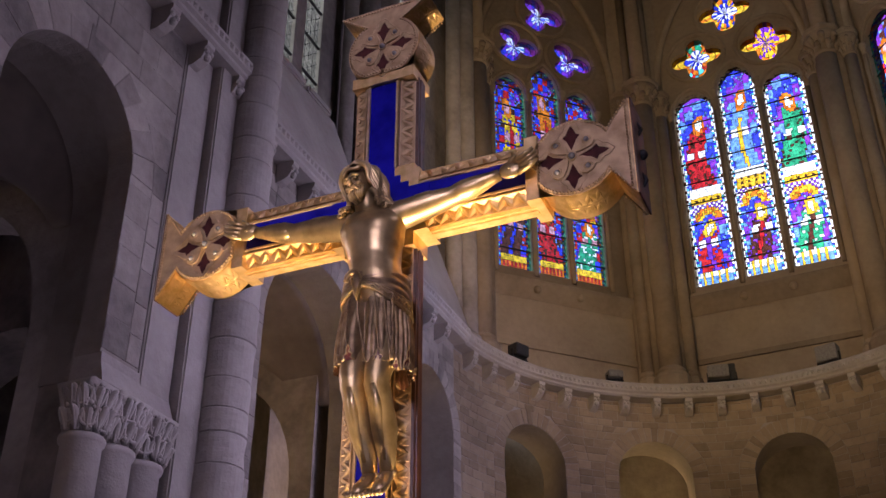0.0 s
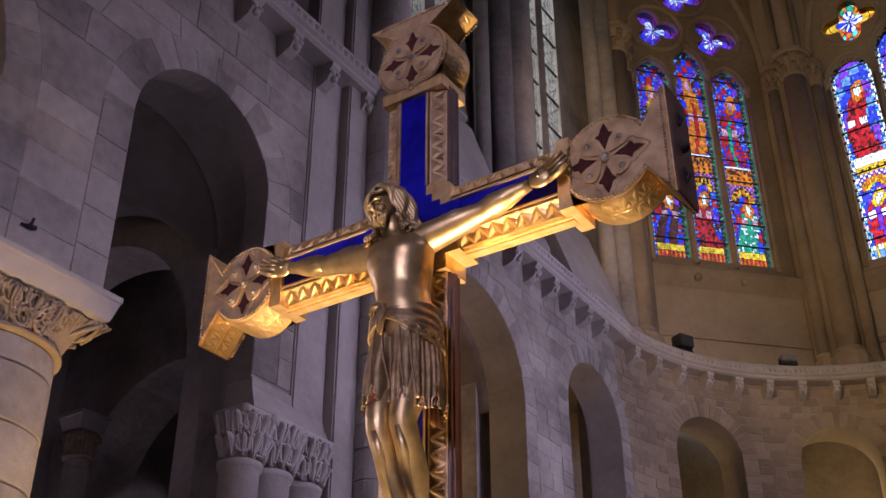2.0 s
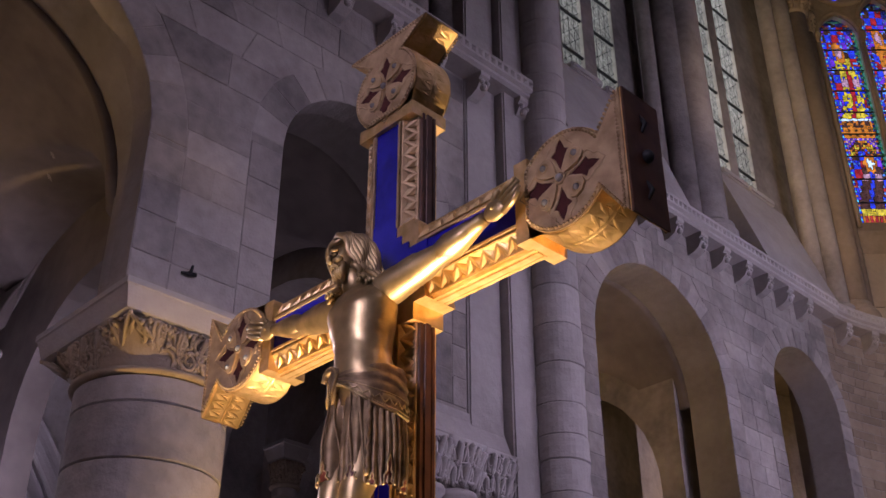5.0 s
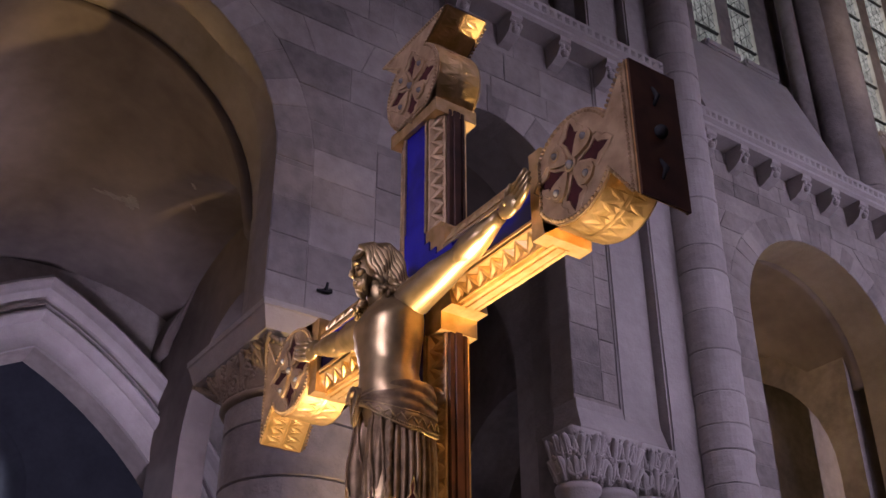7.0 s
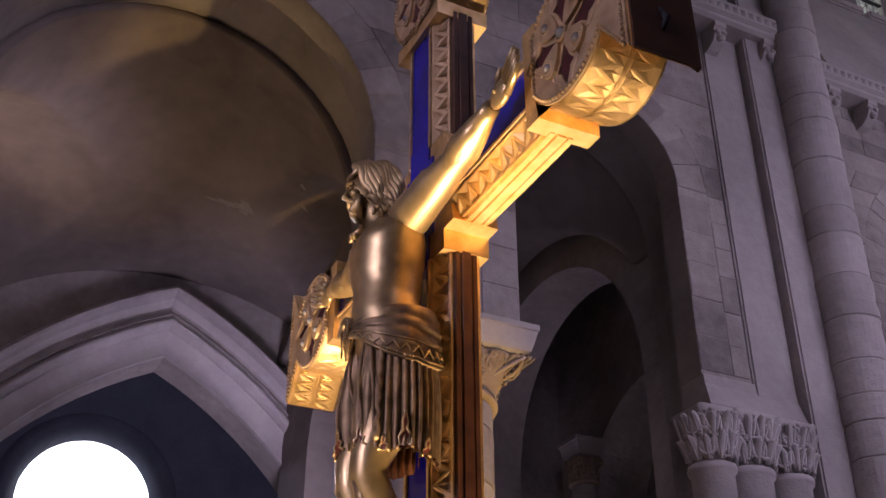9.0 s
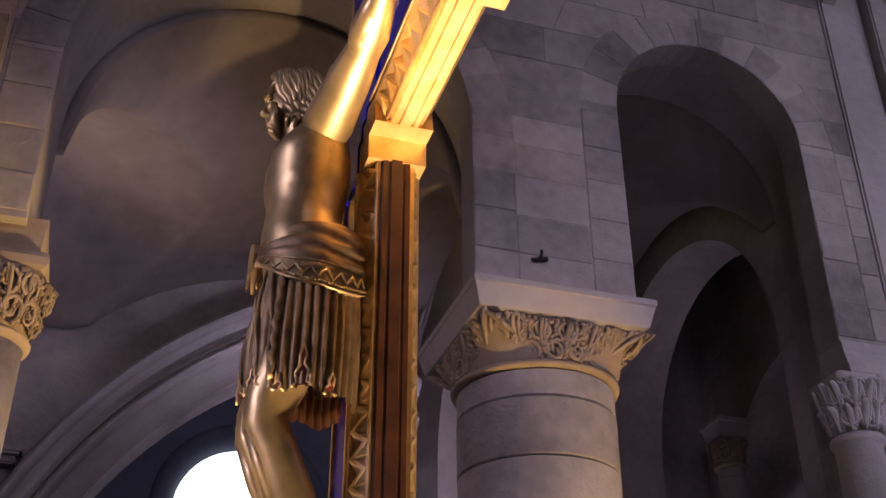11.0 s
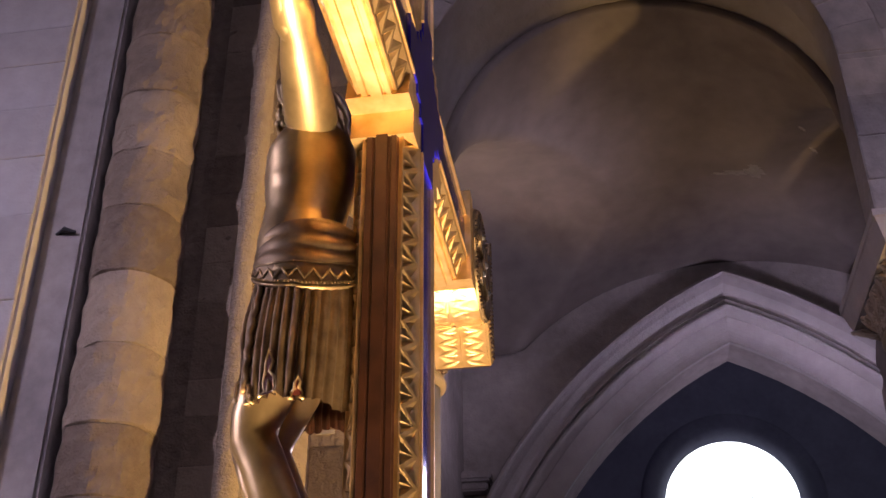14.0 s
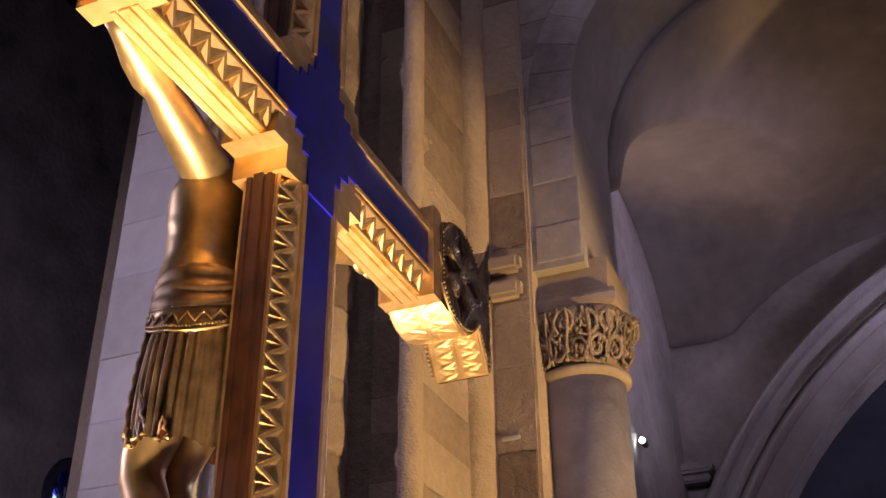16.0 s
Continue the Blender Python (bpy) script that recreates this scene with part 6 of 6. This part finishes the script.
    loft(bm, [[skirt(2 * math.pi * j / N, 1 - 0.04 * i, -0.0025 * min(i, 2)) for j in range(N)] for i in range(6)], cap=False)
    lined = len(bm.faces)

    # sash wound over the hips: gathered folds above, zigzag and beaded edge below
    def sash(a, h, lift):
        """h runs 0..1 from the lower to the upper edge of the sash."""
        ca, sa = math.cos(a), math.sin(a)
        low = 2.634 - 0.058 * max(0.0, ca) ** 1.3 - 0.022 * max(0.0, -ca) - 0.022 * max(0.0, sa)
        high = 2.664 + 0.008 * abs(ca) + 0.004 * sa
        z = low + (high - low) * h
        f = (2.655 - z) / 0.195
        rx = 0.0745 + 0.012 * max(0.0, f) - 0.010 * max(0.0, h - 0.7)
        ry = 0.0680 + 0.009 * max(0.0, f) - 0.008 * max(0.0, h - 0.7)
        return W(-0.968 + (rx + lift) * ca, 1.909 + (ry + lift) * sa, z)
    rings = [[sash(2 * math.pi * j / 120, h, 0.0032 * abs(math.sin(math.pi * 4.5 * max(0, h - 0.34) + 0.6 * math.sin(3 * 2 * math.pi * j / 120))) if h > 0.34 else 0.001) for j in range(120)] for h in [i / 24 for i in range(25)]]
    rings = [[sash(2 * math.pi * j / 120, 0.0, -0.012) for j in range(120)]] + rings + [[sash(2 * math.pi * j / 120, 1.0, -0.014) for j in range(120)]]
    loft(bm, rings, cap=False)
    cloth = len(bm.faces)
    for h, rr in ((0.02, 0.0020), (0.36, 0.0014)):
        limb(bm, [sash(2 * math.pi * j / 96, h, 0.0015) for j in range(97)], [rr] * 97, 6)
    limb(bm, [sash(2 * math.pi * j / 96, 0.20 + (0.07 if j % 4 == 1 else (-0.07 if j % 4 == 3 else 0)), 0.0022) for j in range(97)], [0.0017] * 97, 5)
    for j in range(110):
        ball(bm, sash(2 * math.pi * j / 110, 0.075, 0.0022), 0.0022, 6, 4)
    # beaded tongue of cloth knotted in front and the rope-twisted fold at the hip
    for k in range(26):
        q = math.pi * k / 25
        ball(bm, W(-0.990 + 0.019 * math.cos(q), 1.8345, 2.652 + 0.022 * math.sin(q)), 0.0021, 6, 4)
    for sg in (-1, 1):
        for k in range(13):
            ball(bm, W(-0.980 + sg * 0.013 * (1 - k / 12), 1.8335 - 0.0003 * k, 2.652 - 0.0040 * k), 0.0020, 6, 4)
    trim = len(bm.faces)
    limb(bm, [W(-0.990 + 0.0175 * math.cos(q), 1.839, 2.650 + 0.020 * math.sin(q)) for q in [math.pi * k / 12 for k in range(13)]], [0.006] * 13, 8)
    limb(bm, [W(-0.980, 1.842, 2.668), W(-0.980, 1.8385, 2.64), W(-0.979, 1.8375, 2.60)], [0.011, 0.012, 0.003], 10, 0.6)
    a0 = radians(-42)
    limb(bm, [skirt(a0 + 0.016 * math.sin(60 * f), f, 0.0035) for f in [0.14 + 0.80 * i / 44 for i in range(45)]], [0.0042] * 45, 7)
    for a0 in (-118, -100, -70, -56):
        limb(bm, [skirt(radians(a0 + 16 * (f - 0.2)), f, 0.0012) for f in [0.1 + 0.85 * i / 11 for i in range(12)]], [0.0012, 0.0022] + [0.0030] * 9 + [0.0018], 7)
    cloth2 = len(bm.faces)
    # curled hem: gold lines round small red linings
    def curl(a, up, wide):
        path = [(-1.0, 0.0), (-0.55, 0.10), (-0.75, 0.32), (-0.30, 0.45), (-0.35, 0.72), (0.0, 1.0), (0.35, 0.74), (0.22, 0.48), (0.75, 0.36), (0.50, 0.12), (1.0, 0.0)]
        return [skirt(a + wide * u, 1.0 - up * v, 0.0035) for u, v in path]
    HEMS = [(-128, 0.13, 0.16), (-105, 0.17, 0.15), (-84, 0.12, 0.12), (-60, 0.14, 0.14), (-36, 0.10, 0.10), (-14, 0.24, 0.15), (14, 0.12, 0.12)]
    for a, up, wide in HEMS:
        vs = [bm.verts.new(p) for p in curl(radians(a), up * 0.94, wide * 0.94)]
        bm.faces.new(vs)
    red = len(bm.faces)
    for a, up, wide in HEMS:
        pts = curl(radians(a), up, wide)
        limb(bm, pts, [0.0021] * len(pts), 6)
    bm.faces.ensure_lookup_table()
    for i, f in enumerate(bm.faces):
        f.material_index = 0 if i < flesh else (3 if lining <= i < lined else 1 if i < cloth else (0 if i < trim else (1 if i < cloth2 else (2 if i < red else 0))))
    me = mesh_of("gilded_figure", bm, [GOLD_FIG, GOLD_CLOTH, RED, WOOD], True)
    ob = new("gilded_figure", me)
    ob.location = (CX, 1.9, 0)
    return tagged(ob, "gilded carved figure with outstretched arms and pleated loincloth", "statue")


figure()

# ---------------------------------------------------------------- stones of the walls
rng = random.Random(21)
q = masonry(0.56, 7.97, 6.0, 10.14, 0.34, 0.52, [ARCH_A, ARCH_B], 0.36, rng)
stones_as_parts("stone", q, nave, STONE, wall_north, rng)
q = masonry(9.56, 16.7, 4.2, 10.14, 0.24, 0.42, [ARCH_C, ARCH_D], 0.34, rng)
stones_as_parts("stone", [k for k in q if 9.5 < k[0][0] < 14.2][:300], choir, STONE, wall_choir, rng)
stones_joined("stone_rest", [k for k in q if k[0][0] >= 14.2], choir, STONE, wall_choir, rng)
q = masonry(-radians(85.8) * 4.95, radians(60) * 4.95, 5.2, 10.14, 0.15, 0.30, APSE_ARCHES, 0.30, rng, 0.005)
stones_joined("stone_rest", q, apse, STONE_BROWN, wall_apse, rng)
# jointed faces of the crossing pier
rng = random.Random(33)
for y0, y1, x in ((0.26, 0.54, -6.65), (-0.36, 0.0, -5.97), (-2.0, -1.2, -5.22)):
    z = 3.0
    while z < 11:
        h = rng.uniform(0.24, 0.66)
        bm = bmesh.new()
        block(bm, lambda s, zz, d: Vector((x - d, s, zz)), [(y0, z + 0.002), (y1, z + 0.002), (y1, z + h - 0.002), (y0, z + h - 0.002)], rng.uniform(0.004, 0.01))
        # pilaster stones are paler too, daylight put into their colour
        pier_part("stone", bm, STONE_PALE if x > -5.5 else STONE_ROUGH)
        z += h
z = 3.0
while z < 11:
    h = rng.uniform(0.3, 0.5)
    bm = bmesh.new()
    block(bm, lambda s, zz, d: Vector((s, 0.1 - d, zz)), [(-6.5, z + 0.002), (-5.68, z + 0.002), (-5.68, z + h - 0.002), (-6.5, z + h - 0.002)], rng.uniform(0.004, 0.022))
    pier_part("stone", bm, STONE_ROUGH)
    z += h
